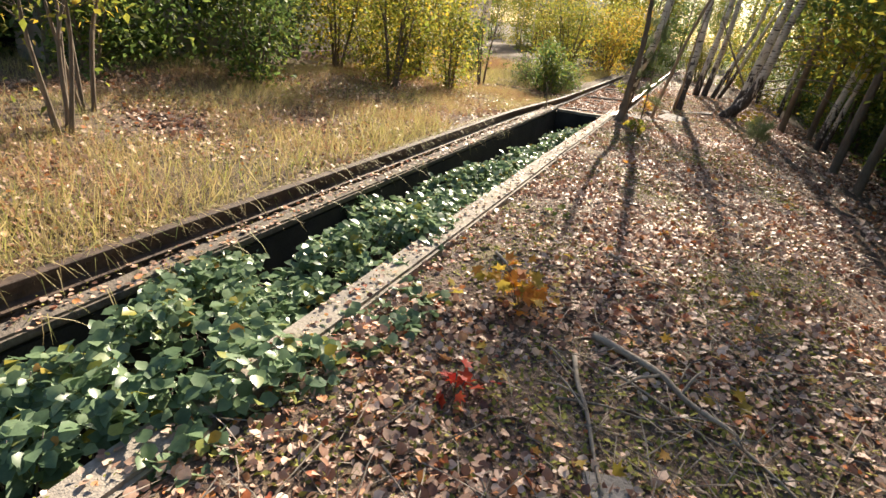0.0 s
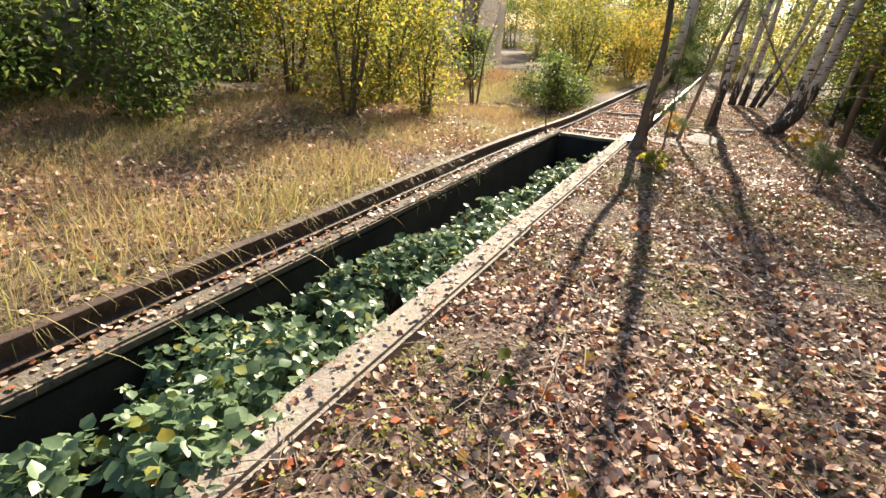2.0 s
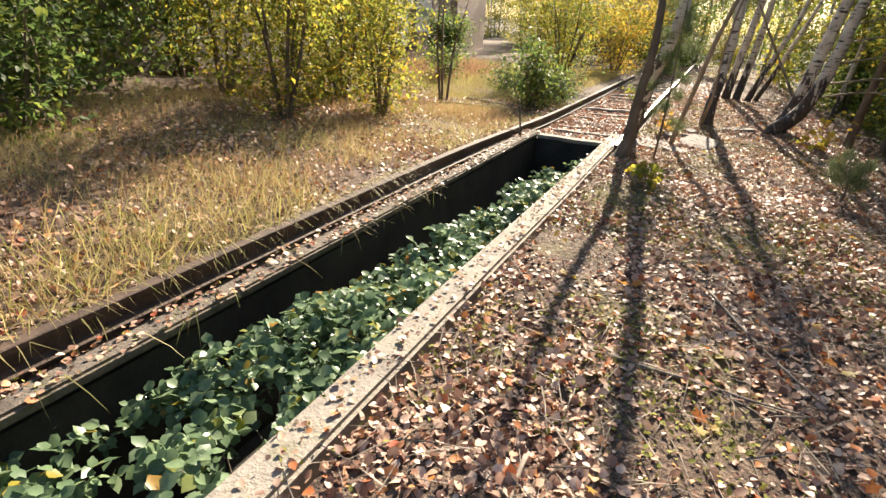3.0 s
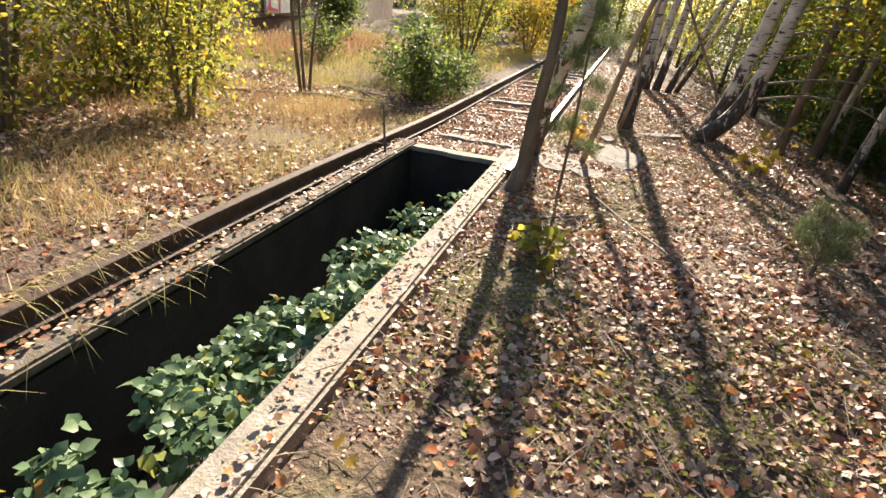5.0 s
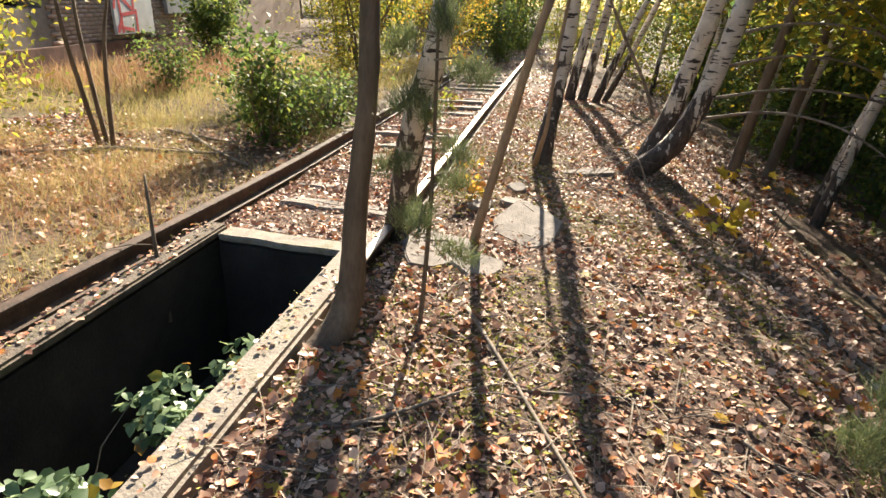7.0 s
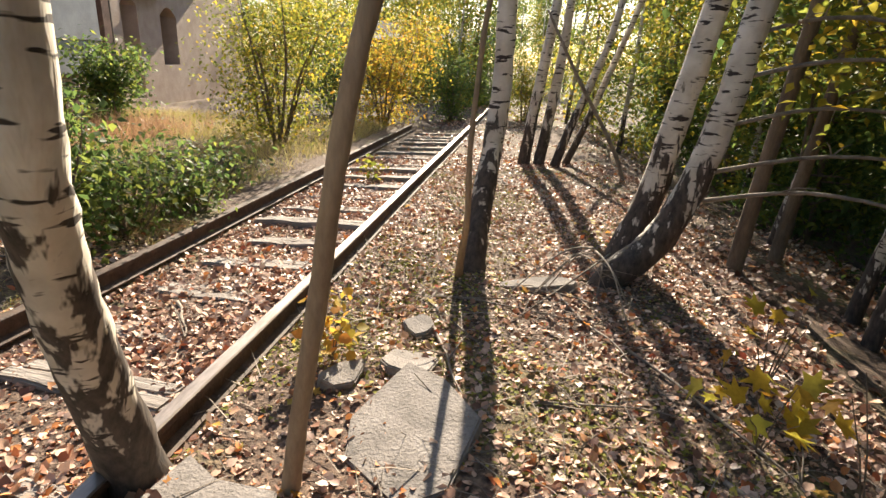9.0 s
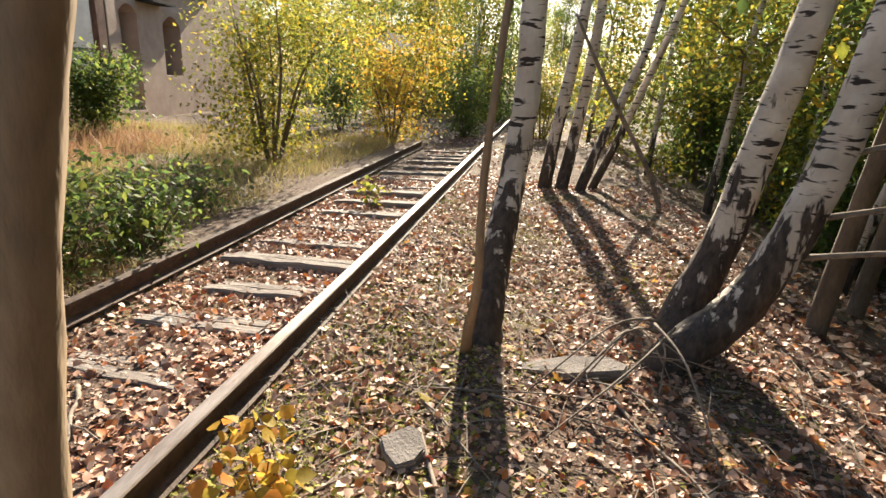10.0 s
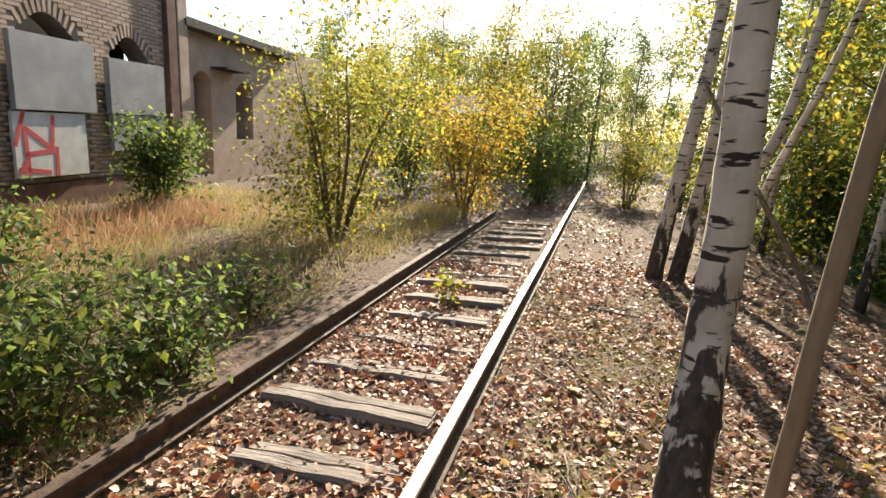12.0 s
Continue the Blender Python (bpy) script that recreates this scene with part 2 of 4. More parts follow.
def scatter(name, shape, pos, yaw, tilt, roll, size, mat):
    """One mesh of many small pieces."""
    V, F = shape
    n = len(pos)
    cy, sy, ct, st, cr, sr = np.cos(yaw), np.sin(yaw), np.cos(tilt), np.sin(tilt), np.cos(roll), np.sin(roll)
    x = V[None, :, 0] * size[:, None]
    y = V[None, :, 1] * size[:, None]
    z = V[None, :, 2] * size[:, None]
    x, z = x * cr[:, None] + z * sr[:, None], -x * sr[:, None] + z * cr[:, None]
    y, z = y * ct[:, None] - z * st[:, None], y * st[:, None] + z * ct[:, None]
    x, y = x * cy[:, None] - y * sy[:, None], x * sy[:, None] + y * cy[:, None]
    P = np.stack([x + pos[:, None, 0], y + pos[:, None, 1], z + pos[:, None, 2]], -1).reshape(-1, 3)
    k = len(V)
    loops = np.concatenate([np.array(f) for f in F])
    tot = np.array([len(f) for f in F])
    L = (loops[None, :] + k * np.arange(n)[:, None]).reshape(-1)
    T = np.tile(tot, n)
    me = bpy.data.meshes.new(name)
    me.vertices.add(len(P))
    me.vertices.foreach_set("co", P.astype(np.float32).reshape(-1))
    me.loops.add(len(L))
    me.loops.foreach_set("vertex_index", L.astype(np.int32))
    me.polygons.add(len(T))
    me.polygons.foreach_set("loop_start", np.concatenate([[0], np.cumsum(T)[:-1]]).astype(np.int32))
    me.polygons.foreach_set("loop_total", T.astype(np.int32))
    me.update(calc_edges=True)
    me.materials.append(mat)
    return me


# ---- ground ----
PIT_X0, PIT_X1, PIT_Y0, PIT_Y1 = -1.24, -0.18, -7.0, 11.60


def ease(t):
    t = min(1.0, max(0.0, t))
    return t * t * (3 - 2 * t)


def left_rail_z(y):
    return -0.10 * ease((y - 8.5) / 5.5)


def height(x, y, rough=True):
    s = ease((y - 8.5) / 5.5)
    right = -0.03 - 0.09 * s - 0.30 * max(0.0, min(x, 7.0) - (2.1 + 0.5 * s)) * ease((x - 1.9) / 1.2)
    mid = -0.185 + left_rail_z(y) * min(1, max(0, -x / 1.5))
    d = -1.54 - x
    left = left_rail_z(y) - 0.05 + (1 - s) * 0.075 * min(max(d, 0), 4.5) - 0.012 * s * min(max(d, 0), 9)
    if x > -0.02:
        h = right + (mid - right) * ease((0.16 - x) / 0.18) * (1 if y > 11.7 else 0)
    elif x > -1.42:
        h = mid
    else:
        h = left + (mid - left) * ease((x + 1.62) / 0.2)
    if rough:
        v = Vector((x, y, 0))
        amp = 1.0 if (x > 0.15 or x < -1.7) else 0.45
        h += amp * (0.05 * noise.noise(v * 0.8) + 0.022 * noise.noise(v * 3.1) + 0.010 * noise.noise(v * 9))
    return h


def build_ground():
    far = [10, 12, 15, 20, 28, 40, 70, 150, 500, 2500]
    xs = sorted(set([-v for v in far] + far + [round(-9.5 + 0.25 * i, 3) for i in range(24)] + [round(-3.5 + 0.1 * i, 3) for i in range(20)] + [-1.56, -1.42, -1.2, -0.9, -0.6, -0.3, -0.02, 0.06] + [round(0.14 + 0.08 * i, 3) for i in range(48)] + [round(4 + 0.3 * i, 3) for i in range(20)]))
    ys = sorted(set([-2500, -500, -100, -40, -20, -12, -7.0, 45, 60, 90, 200, 600, 2500] + [round(-5 + 0.5 * i, 3) for i in range(10)] + [round(0.1 * i, 3) for i in range(117)] + [11.75] + [round(11.85 + 0.1 * i, 3) for i in range(106)] + [round(22.6 + 0.6 * i, 3) for i in range(36)]))
    verts = [(x, y, height(x, y) if abs(x) < 60 and -60 < y < 100 else -1.6 * (x > 0) - 0.3) for y in ys for x in xs]
    n, faces = len(xs), []
    for j in range(len(ys) - 1):
        for i in range(n - 1):
            cx, cy = (xs[i] + xs[i + 1]) / 2, (ys[j] + ys[j + 1]) / 2
            if -1.42 < cx < -0.02 and -7.0 < cy < 11.75:
                continue
            faces.append((j * n + i, j * n + i + 1, (j + 1) * n + i + 1, (j + 1) * n + i))
    g = put("ground", mesh_of("ground", verts, faces, M["soil"], True))
    tagged(g, "dry soil with leaf litter, moss and thin grass", "ground", kind="structure")


build_ground()

# ---- inspection pit ----
pit = thing("inspection_pit", -0.6, 2.0, 0, "long concrete inspection pit between rusty rails, half overgrown", "pit", kind="structure")


def pit_part(name, x0, x1, y0, y1, z0, z1, mat, label="", bevel=0.02, wob=0.012):
    o = box(name, (x1 - x0, y1 - y0, z1 - z0), mat, pit, ((x0 + x1) / 2 + 0.6, (y0 + y1) / 2 - 2.0, (z0 + z1) / 2), (0, 0, 0), bevel, label, wob)
    return o


pit_part("wall", -1.42, PIT_X0, PIT_Y0, 11.74, -1.3, -0.19, M["pitwall"], "near-black concrete wall")
pit_part("wall", PIT_X1, -0.02, PIT_Y0, 11.74, -1.3, -0.16, M["pitwall"], "near-black concrete wall")
pit_part("wall", PIT_X0 + 0.004, PIT_X1 - 0.004, PIT_Y1, 11.76, -1.3, -0.20, M["pitwall"], "near-black concrete wall")
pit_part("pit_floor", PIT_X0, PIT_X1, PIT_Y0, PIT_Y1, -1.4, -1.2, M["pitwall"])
pit_part("coping", -1.37, PIT_X0 + 0.015, PIT_Y0, 11.74, -0.19, -0.125, M["ledge"], "dirty weathered concrete ledge", 0.015, 0.014)
pit_part("coping", PIT_X1 - 0.012, 0.0, PIT_Y0, 11.74, -0.16, -0.015, M["concrete"], "pale weathered concrete kerb", 0.02, 0.014)
pit_part("coping", PIT_X0 + 0.02, PIT_X1 - 0.02, PIT_Y1 - 0.005, 11.76, -0.20, -0.15, M["concrete"], "pale concrete lip", 0.01, 0.01)


# ---- rails and sleepers ----
def rail(x, y0, y1, zf, label, head="railtop", head_label="worn bare steel running surface"):
    t = thing("rail", x, y0, 0, label, "rail", "track rails")
    prof = [(-0.063, -0.14), (0.063, -0.14), (0.063, -0.128), (0.010, -0.112), (0.009, -0.045), (0.034, -0.036), (0.035, -0.006), (-0.035, -0.006), (-0.034, -0.036), (-0.009, -0.045), (-0.010, -0.112), (-0.063, -0.128)]
    top = [(-0.035, -0.0062), (0.035, -0.0062), (0.029, 0.0), (-0.029, 0.0)]
    for name, pr, mat, lab in (("web", prof, M["rust"], ""), ("rail_head", top, M[head], head_label)):
        n, V, F = len(pr), [], []
        m = max(2, int((y1 - y0) / 0.5))
        for i in range(m + 1):
            y = y0 + (y1 - y0) * i / m
            dx = 0.012 * noise.noise(Vector((x, y * 0.2, 3)))
            V += [(px + dx, y - y0, pz + zf(y)) for px, pz in pr]
        for i in range(m):
            F += [(i * n + k, i * n + (k + 1) % n, (i + 1) * n + (k + 1) % n, (i + 1) * n + k) for k in range(n)]
        F += [tuple(range(n))[::-1], tuple(range(m * n, (m + 1) * n))]
        put(name, mesh_of(name, V, F, mat), t, lab)
    return t


rail(0.0, 10.9, 34.0, lambda y: 0.0, "rusty steel rail with a worn bright top beside the pit kerb")
rail(-1.5, -7.0, 24.0, left_rail_z, "dark rusty steel rail half buried in dry grass", "rust", "rust-brown running surface")


def sleeper(y, x0, x1, skew, lift):
    cx = (x0 + x1) / 2
    z = -0.205 + left_rail_z(y) * (-cx / 1.5) + lift
    t = thing("railway_sleeper", cx, y, z, "split grey weathered wooden railway sleeper sunk in litter", "sleeper", "railway sleepers", "", skew)
    w = x1 - x0
    box("plank", (w, 0.11, 0.10), M["sleeper"], t, (0, -0.058, 0), (0, -math.degrees(math.atan(left_rail_z(y) / -1.5)), 0), 0.012, "", 0.014)
    box("plank", (w * 0.94, 0.10, 0.10), M["sleeper"], t, (0.01, 0.056, -0.008), (0, -math.degrees(math.atan(left_rail_z(y) / -1.5)), 0.8), 0.012, "", 0.014)


for i in range(20):
    y = 12.0 + 0.6 * i
    sleeper(y, -1.38 + R.uniform(0, 0.3), -0.12 - R.uniform(0, 0.18), R.uniform(-9, -1), R.uniform(-0.03, 0.03))


# ---- trees ----
def crown_leaves(centres, spread, n, size, mat, name="crown", shape=LEAF):
    c = np.array(centres)
    pick = NR.integers(0, len(c), n)
    pos = c[pick] + NR.normal(0, 1, (n, 3)) * np.array(spread)
    return scatter(name, shape, pos, NR.uniform(0, 6.28, n), NR.uniform(-1.3, 0.7, n), NR.uniform(-0.8, 0.8, n), NR.uniform(0.6, 1.3, n) * size, mat)


def tree(name, bx, by, trunks, mat, label, category, crown=None, group="", limbs=5, crown_mat="yellowgreen", leaf=0.05, n=1800, spread=0.35, limb_from=0.45, clear=3.9):
    """trunks: (points in the world, radii). The crown hangs on limbs from the upper part."""
    z = height(bx, by)
    t = thing(name, bx, by, z, label, category, group)
    tips = []
    for pts, radii in trunks:
        p, r = smooth_line([Vector(q) - Vector((bx, by, z)) for q in pts], radii, 7)
        v, f = tube_data(p, r, 12, 0.16, bx)
        tr = put("trunk", mesh_of("trunk", v, f, mat, True), t)
        for k in range(limbs):
            i = int(len(p) * (limb_from + (0.97 - limb_from) * (k + R.random() * 0.8) / max(limbs, 1)))
            i = min(i, len(p) - 2)
            if p[i].z < clear:
                continue
            a, ln = R.uniform(0, 6.28), R.uniform(0.5, 1.2)
            s = p[i]
            e = s + Vector((math.cos(a) * ln, math.sin(a) * ln, ln * R.uniform(0.4, 1.0)))
            q = [s, s.lerp(e, 0.4) + Vector((0, 0, 0.08)), s.lerp(e, 0.75) + Vector((R.uniform(-.1, .1), R.uniform(-.1, .1), 0.05)), e]
            lp, lr = smooth_line(q, [r[i] * 0.4, r[i] * 0.26, r[i] * 0.16, 0.004], 3)
            v, f = tube_data(lp, lr, 6)
            put("limb", mesh_of("limb", v, f, mat, True), tr)
            tips += lp[5:]
    if n and tips:
        put("crown", crown_leaves(tips, (spread, spread, spread), n, leaf, M[crown_mat]), t, "sparse yellowing foliage")
    return t


tree("birch_tree", 0.05, 11.7, [
    ([(0.02, 12.0, -0.25), (0.05, 11.93, 0.0), (0.16, 11.70, 0.58), (0.26, 11.55, 0.95), (0.36, 11.45, 1.25), (0.46, 11.40, 1.9), (0.6, 11.4, 3.4), (0.7, 11.5, 6.5)], [0.14, 0.105, 0.088, 0.078, 0.072, 0.066, 0.05, 0.015])],
    M["birch"], "pale leaning birch with peeling bark beside the rail", "tree", group="birches", n=2600, leaf=0.065, limbs=9, limb_from=0.6)
tree("dark_tree", 0.15, 10.55, [([(0.06, 10.35, -0.15), (0.17, 10.55, 0.08), (0.20, 10.6, 0.6), (0.25, 10.6, 1.06), (0.26, 10.6, 1.5), (0.22, 10.65, 2.6), (0.3, 10.7, 5.5)], [0.095, 0.075, 0.052, 0.045, 0.042, 0.034, 0.01])],
     M["bark"], "dark-barked young tree rooted over the pit's kerb", "tree", n=1500, leaf=0.065, limbs=6, limb_from=0.6)
tree("young_tree", 0.65, 11.95, [([(0.59, 12.02, -0.15), (0.68, 11.96, 0.32), (0.76, 11.93, 0.72), (0.82, 11.90, 1.05), (0.88, 11.90, 1.35), (0.97, 11.92, 1.7), (1.2, 12.0, 2.6), (1.3, 12.0, 4.2)], [0.036, 0.031, 0.030, 0.029, 0.028, 0.027, 0.022, 0.01])],
     M["tan"], "slender smooth brown sapling trunk leaning over the path", "tree", limbs=3, n=500, limb_from=0.7)
tree("birch_tree", 1.0, 14.42, [
    ([(1.0, 14.40, -0.25), (1.0, 14.52, 0.05), (1.02, 14.68, 0.30), (1.07, 14.90, 0.8), (1.10, 15.0, 1.3), (1.09, 15.05, 2.1), (1.15, 15.1, 4.2), (1.3, 15.2, 9.0)], [0.14, 0.105, 0.09, 0.082, 0.078, 0.07, 0.05, 0.015])],
    M["birch"], "white birch with a dark fissured foot beside the rail", "tree", group="birches", n=3800, leaf=0.065, limbs=10, limb_from=0.6)
tree("birch_tree", 2.1, 14.4, [
    ([(2.06, 14.75, -0.45), (2.20, 14.95, 0.0), (2.34, 15.0, 0.45), (2.44, 15.0, 1.06), (2.56, 15.0, 1.8), (2.75, 15.0, 3.4), (2.95, 15.1, 8.5)], [0.17, 0.13, 0.105, 0.098, 0.09, 0.07, 0.015]),
    ([(1.70, 14.35, -0.5), (2.05, 14.45, -0.06), (2.32, 14.5, 0.22), (2.50, 14.5, 0.66), (2.62, 14.5, 1.2), (2.70, 14.5, 1.8), (2.95, 14.4, 3.2), (3.3, 14.5, 7.5)], [0.07, 0.12, 0.115, 0.10, 0.092, 0.085, 0.065, 0.015])],
    M["birch"], "leaning double-stemmed birch with black peeling bark at its foot", "tree", group="birches", n=3200, leaf=0.07, limbs=10, limb_from=0.55)
tree("birch_tree", 1.6, 19.6, [
    ([(1.30, 19.6, -0.4), (1.38, 19.6, 0.5), (1.53, 19.6, 1.7), (1.65, 19.6, 3.0), (1.9, 19.7, 7.0)], [0.12, 0.09, 0.08, 0.07, 0.02]),
    ([(1.52, 19.5, -0.4), (1.64, 19.6, 0.5), (1.75, 19.6, 1.5), (1.84, 19.6, 3.0), (2.1, 19.7, 6.5)], [0.11, 0.085, 0.075, 0.06, 0.02]),
    ([(1.75, 19.6, -0.4), (1.97, 19.6, 0.4), (2.24, 19.6, 1.2), (2.54, 19.6, 2.4), (2.9, 19.7, 6.0)], [0.09, 0.07, 0.06, 0.05, 0.015]),
    ([(1.9, 19.8, -0.4), (2.2, 19.8, 0.4), (2.5, 19.8, 1.3), (2.9, 19.8, 2.6), (3.5, 19.8, 5.0)], [0.07, 0.055, 0.05, 0.04, 0.012])],
    M["birch"], "clump of leaning grey birch stems", "tree", group="birches", limbs=7, n=4500, leaf=0.075, limb_from=0.55)
tree("young_tree", 0.90, 14.05, [([(0.91, 14.35, -0.2), (0.96, 14.03, 0.16), (1.0, 13.86, 0.45), (1.0, 13.78, 0.9), (1.02, 13.78, 1.3), (1.07, 13.78, 1.8), (1.3, 13.8, 3.0), (1.4, 13.9, 4.6)], [0.034, 0.026, 0.020, 0.017, 0.016, 0.015, 0.012, 0.006])],
     M["tan"], "thin smooth stem leaning in front of the white birch", "tree", limbs=3, n=400, limb_from=0.7)
tree("dead_tree", 3.0, 19.0, [([(3.0, 19.0, -0.7), (2.66, 19.0, 0.2), (1.99, 19.0, 1.25), (1.46, 19.0, 2.15)], [0.035, 0.03, 0.028, 0.015])], M["twig"], "bare grey stem leaning across the birches", "tree", limbs=0, n=0)

# ---- shrubs and background trees ----


def shrub(name, x, y, h, r, stems, leaves, leaf, mat, label, lean=0.0, group="shrubs", stem_mat="bark", low=0.15):
    z = height(x, y)
    t = thing(name, x, y, z, label, "shrub", group)
    tips = []
    for k in range(stems):
        a = 6.28 * k / stems + R.uniform(-0.5, 0.5)
        top = Vector((math.cos(a) * r * R.uniform(0.3, 0.9) + lean, math.sin(a) * r * R.uniform(0.3, 0.9), h * R.uniform(0.75, 1.0)))
        s = Vector((math.cos(a) * 0.06, math.sin(a) * 0.06, -0.05))
        q = [s, s.lerp(top, 0.4) + Vector((R.uniform(-.08, .08), R.uniform(-.08, .08), h * 0.06)), s.lerp(top, 0.75), top]
        p, rr = smooth_line(q, [0.012 + 0.006 * h, 0.009 + 0.004 * h, 0.006, 0.002], 4)
        v, f = tube_data(p, rr, 6)
        st = put("stem", mesh_of("stem", v, f, M[stem_mat], True), t)
        datas = []
        for j in range(10):
            b = p[R.randrange(int(len(p) * low), len(p) - 1)]
            ln, an = r * R.uniform(0.3, 0.75), R.uniform(0, 6.28)
            e = b + Vector((math.cos(an) * ln, math.sin(an) * ln, ln * R.uniform(-0.1, 0.7)))
            tips += [b.lerp(e, u) for u in (0.35, 0.6, 0.8, 1.0)]
            datas.append(tube_data([b, b.lerp(e, 0.5) + Vector((0, 0, 0.03)), e], [0.005, 0.0035, 0.0015], 4))
        v, f = join(datas)
        put("twig_spray", mesh_of("twig_spray", v, f, M[stem_mat]), st)["kind"] = "stuff"
    for j in range(int(26 * r)):
        a, q = R.uniform(0, 6.28), r * R.uniform(0.3, 1.15)
        tips.append(Vector((math.cos(a) * q, math.sin(a) * q, h * R.uniform(0.08, 0.6))))
    sp = 0.07 + 0.07 * r
    put("crown", crown_leaves(tips, (sp * 1.3, sp * 1.3, sp * 1.3), int(leaves * 1.7), leaf * 1.3, M[mat]), t)
    return t


YG = "yellow-green birch saplings in dry grass"
for x, y, h, r, n, lf, mat, lab in (
        (-3.7, 9.0, 2.6, 0.75, 2600, 0.055, "yellowgreen", YG), (-4.3, 11.0, 2.6, 0.9, 2600, 0.055, "yellowgreen", YG),
        (-3.2, 10.4, 1.9, 0.6, 1800, 0.05, "yellowgreen", YG), (-5.3, 9.6, 2.6, 1.0, 2600, 0.06, "yellowgreen", YG),
        (-4.6, 6.5, 1.5, 0.6, 1100, 0.07, "green", "leafy green shrub at the edge of the grass"),
        (-5.8, 7.6, 2.0, 0.9, 1700, 0.065, "green", "leafy green shrub at the edge of the grass"),
        (-5.4, 4.6, 1.3, 0.6, 700, 0.065, "green", "loose leafy shrub in dry grass"),
        (-2.1, 14.05, 1.25, 0.32, 750, 0.065, "green", "slim green shrub beside the rusty rail"),
        (-3.0, 19.8, 3.3, 1.25, 4200, 0.055, "yellowgreen", "broad yellow-green bush overhanging the rail"),
        (-4.0, 21.3, 3.2, 1.1, 2600, 0.055, "yellowgreen", "broad yellow-green bush overhanging the rail"),
        (-2.2, 24.0, 2.5, 1.15, 3400, 0.065, "gold", "golden autumn maple bush beside the track"),
        (-0.9, 27.0, 2.0, 0.8, 2200, 0.06, "green", "green bush growing over the track"),
        (1.2, 27.0, 1.9, 0.8, 2200, 0.06, "yellowgreen", "yellow-green bush beside the track"),
        (-4.2, 26.0, 2.4, 1.0, 2600, 0.07, "green", "green bush beside the track"),
        (-7.15, 21.0, 1.7, 0.7, 1900, 0.085, "green", "green elder bush against the brick wall"),
        (-6.9, 14.5, 2.0, 0.9, 1700, 0.06, "yellowgreen", YG), (-6.2, 12.2, 2.4, 1.0, 2200, 0.06, "yellowgreen", YG),
        (-5.0, 12.8, 2.3, 1.0, 2200, 0.065, "yellowgreen", YG), (-7.0, 10.4, 2.6, 1.0, 2200, 0.065, "green", YG.replace("yellow-green", "green")),  (-5.2, 16.6, 0.9, 0.5, 600, 0.06, "green", "low shrub in dry grass")):
    shrub("shrub", x, y, h, r, 6, n, lf, mat, lab)
for x, y, h, r, n in ((-2.5, 14.9, 0.6, 0.5, 620), (-2.2, 15.7, 0.5, 0.42, 460), (-3.1, 15.5, 0.6, 0.5, 480), (-2.0, 14.6, 0.6, 0.42, 560), (-1.85, 15.4, 0.45, 0.32, 380), (-2.2, 16.6, 0.45, 0.35, 300)):
    shrub("bramble_bush", x, y, h, r, 7, n, 0.052, "green", "low dark green bramble bush beside the rail", group="bramble bushes", low=0.05)
shrub("bare_sapling", -3.55, 3.0, 1.9, 0.5, 5, 160, 0.06, "yellowgreen", "bare reddish saplings with few yellow leaves", group="saplings", low=0.5)
shrub("bare_sapling", -4.1, 3.6, 1.9, 0.5, 4, 260, 0.07, "yellowgreen", "bare reddish saplings with few yellow leaves", group="saplings", low=0.5)
shrub("bare_sapling", -3.6, 13.3, 2.6, 0.55, 3, 90, 0.05, "yellowgreen", "bare forked sapling among dead branches", group="saplings", low=0.55)


def forest_tree(h, r0, n, leaf, mat, lean, low):
    t = thing("forest_tree", 0, 0, 0, "slender woodland tree with dense autumn foliage", "tree", "woodland trees")
    pts = [(0, 0, -1.5), (lean * 0.1, 0, 0.3), (lean * 0.4, 0.05, h * 0.3), (lean * 0.75, 0.1, h * 0.65), (lean, 0.1, h)]
    p, rr = smooth_line(pts, [r0 * 1.3, r0, r0 * 0.85, r0 * 0.55, 0.01], 5)
    v, f = tube_data(p, rr, 8, 0.1)
    tr = put("trunk", mesh_of("trunk", v, f, M["birch"] if mat == "yellowgreen" else M["bark"], True), t)
    tips = []
    for k in range(20):
        b = p[R.randrange(int(len(p) * low), len(p) - 1)]
        an, ln = R.uniform(0, 6.28), R.uniform(0.6, 1.5)
        e = b + Vector((math.cos(an) * ln, math.sin(an) * ln, ln * R.uniform(-0.2, 0.6)))
        v, f = tube_data([b, b.lerp(e, 0.5) + Vector((0, 0, 0.06)), e], [0.02, 0.012, 0.003], 5)
        put("limb", mesh_of("limb", v, f, M["bark"]), tr)
        tips += [b.lerp(e, u) for u in (0.4, 0.7, 1.0)]
    put("crown", crown_leaves(tips, (0.3, 0.3, 0.28), n, leaf, M[mat]), t)
    return t


kinds = [forest_tree(6.5, 0.065, 3200, 0.11, "yellowgreen", 0.8, 0.5), forest_tree(8.0, 0.075, 4600, 0.14, "green", 0.5, 0.55), forest_tree(5.5, 0.05, 3400, 0.12, "green", -0.3, 0.22), forest_tree(6.0, 0.06, 3600, 0.12, "yellowgreen", 0.4, 0.25)]
spots = [(R.uniform(5.2, 12.0), R.uniform(-2, 36), R.choice((0, 1, 1))) for i in range(42)]
spots += [(R.uniform(7.0, 13.0), R.uniform(0, 36), 2) for i in range(26)]
spots += [(R.uniform(5.0, 7.5), 3 + 0.85 * i + R.uniform(-0.5, 0.5), 2) for i in range(34)]
# added trees, placed so their crowns shade the right side of the path
spots += [(4.0, 10.6, 1), (3.9, 12.0, 1), (4.2, 16.9, 1), (3.4, 15.9, 1)]
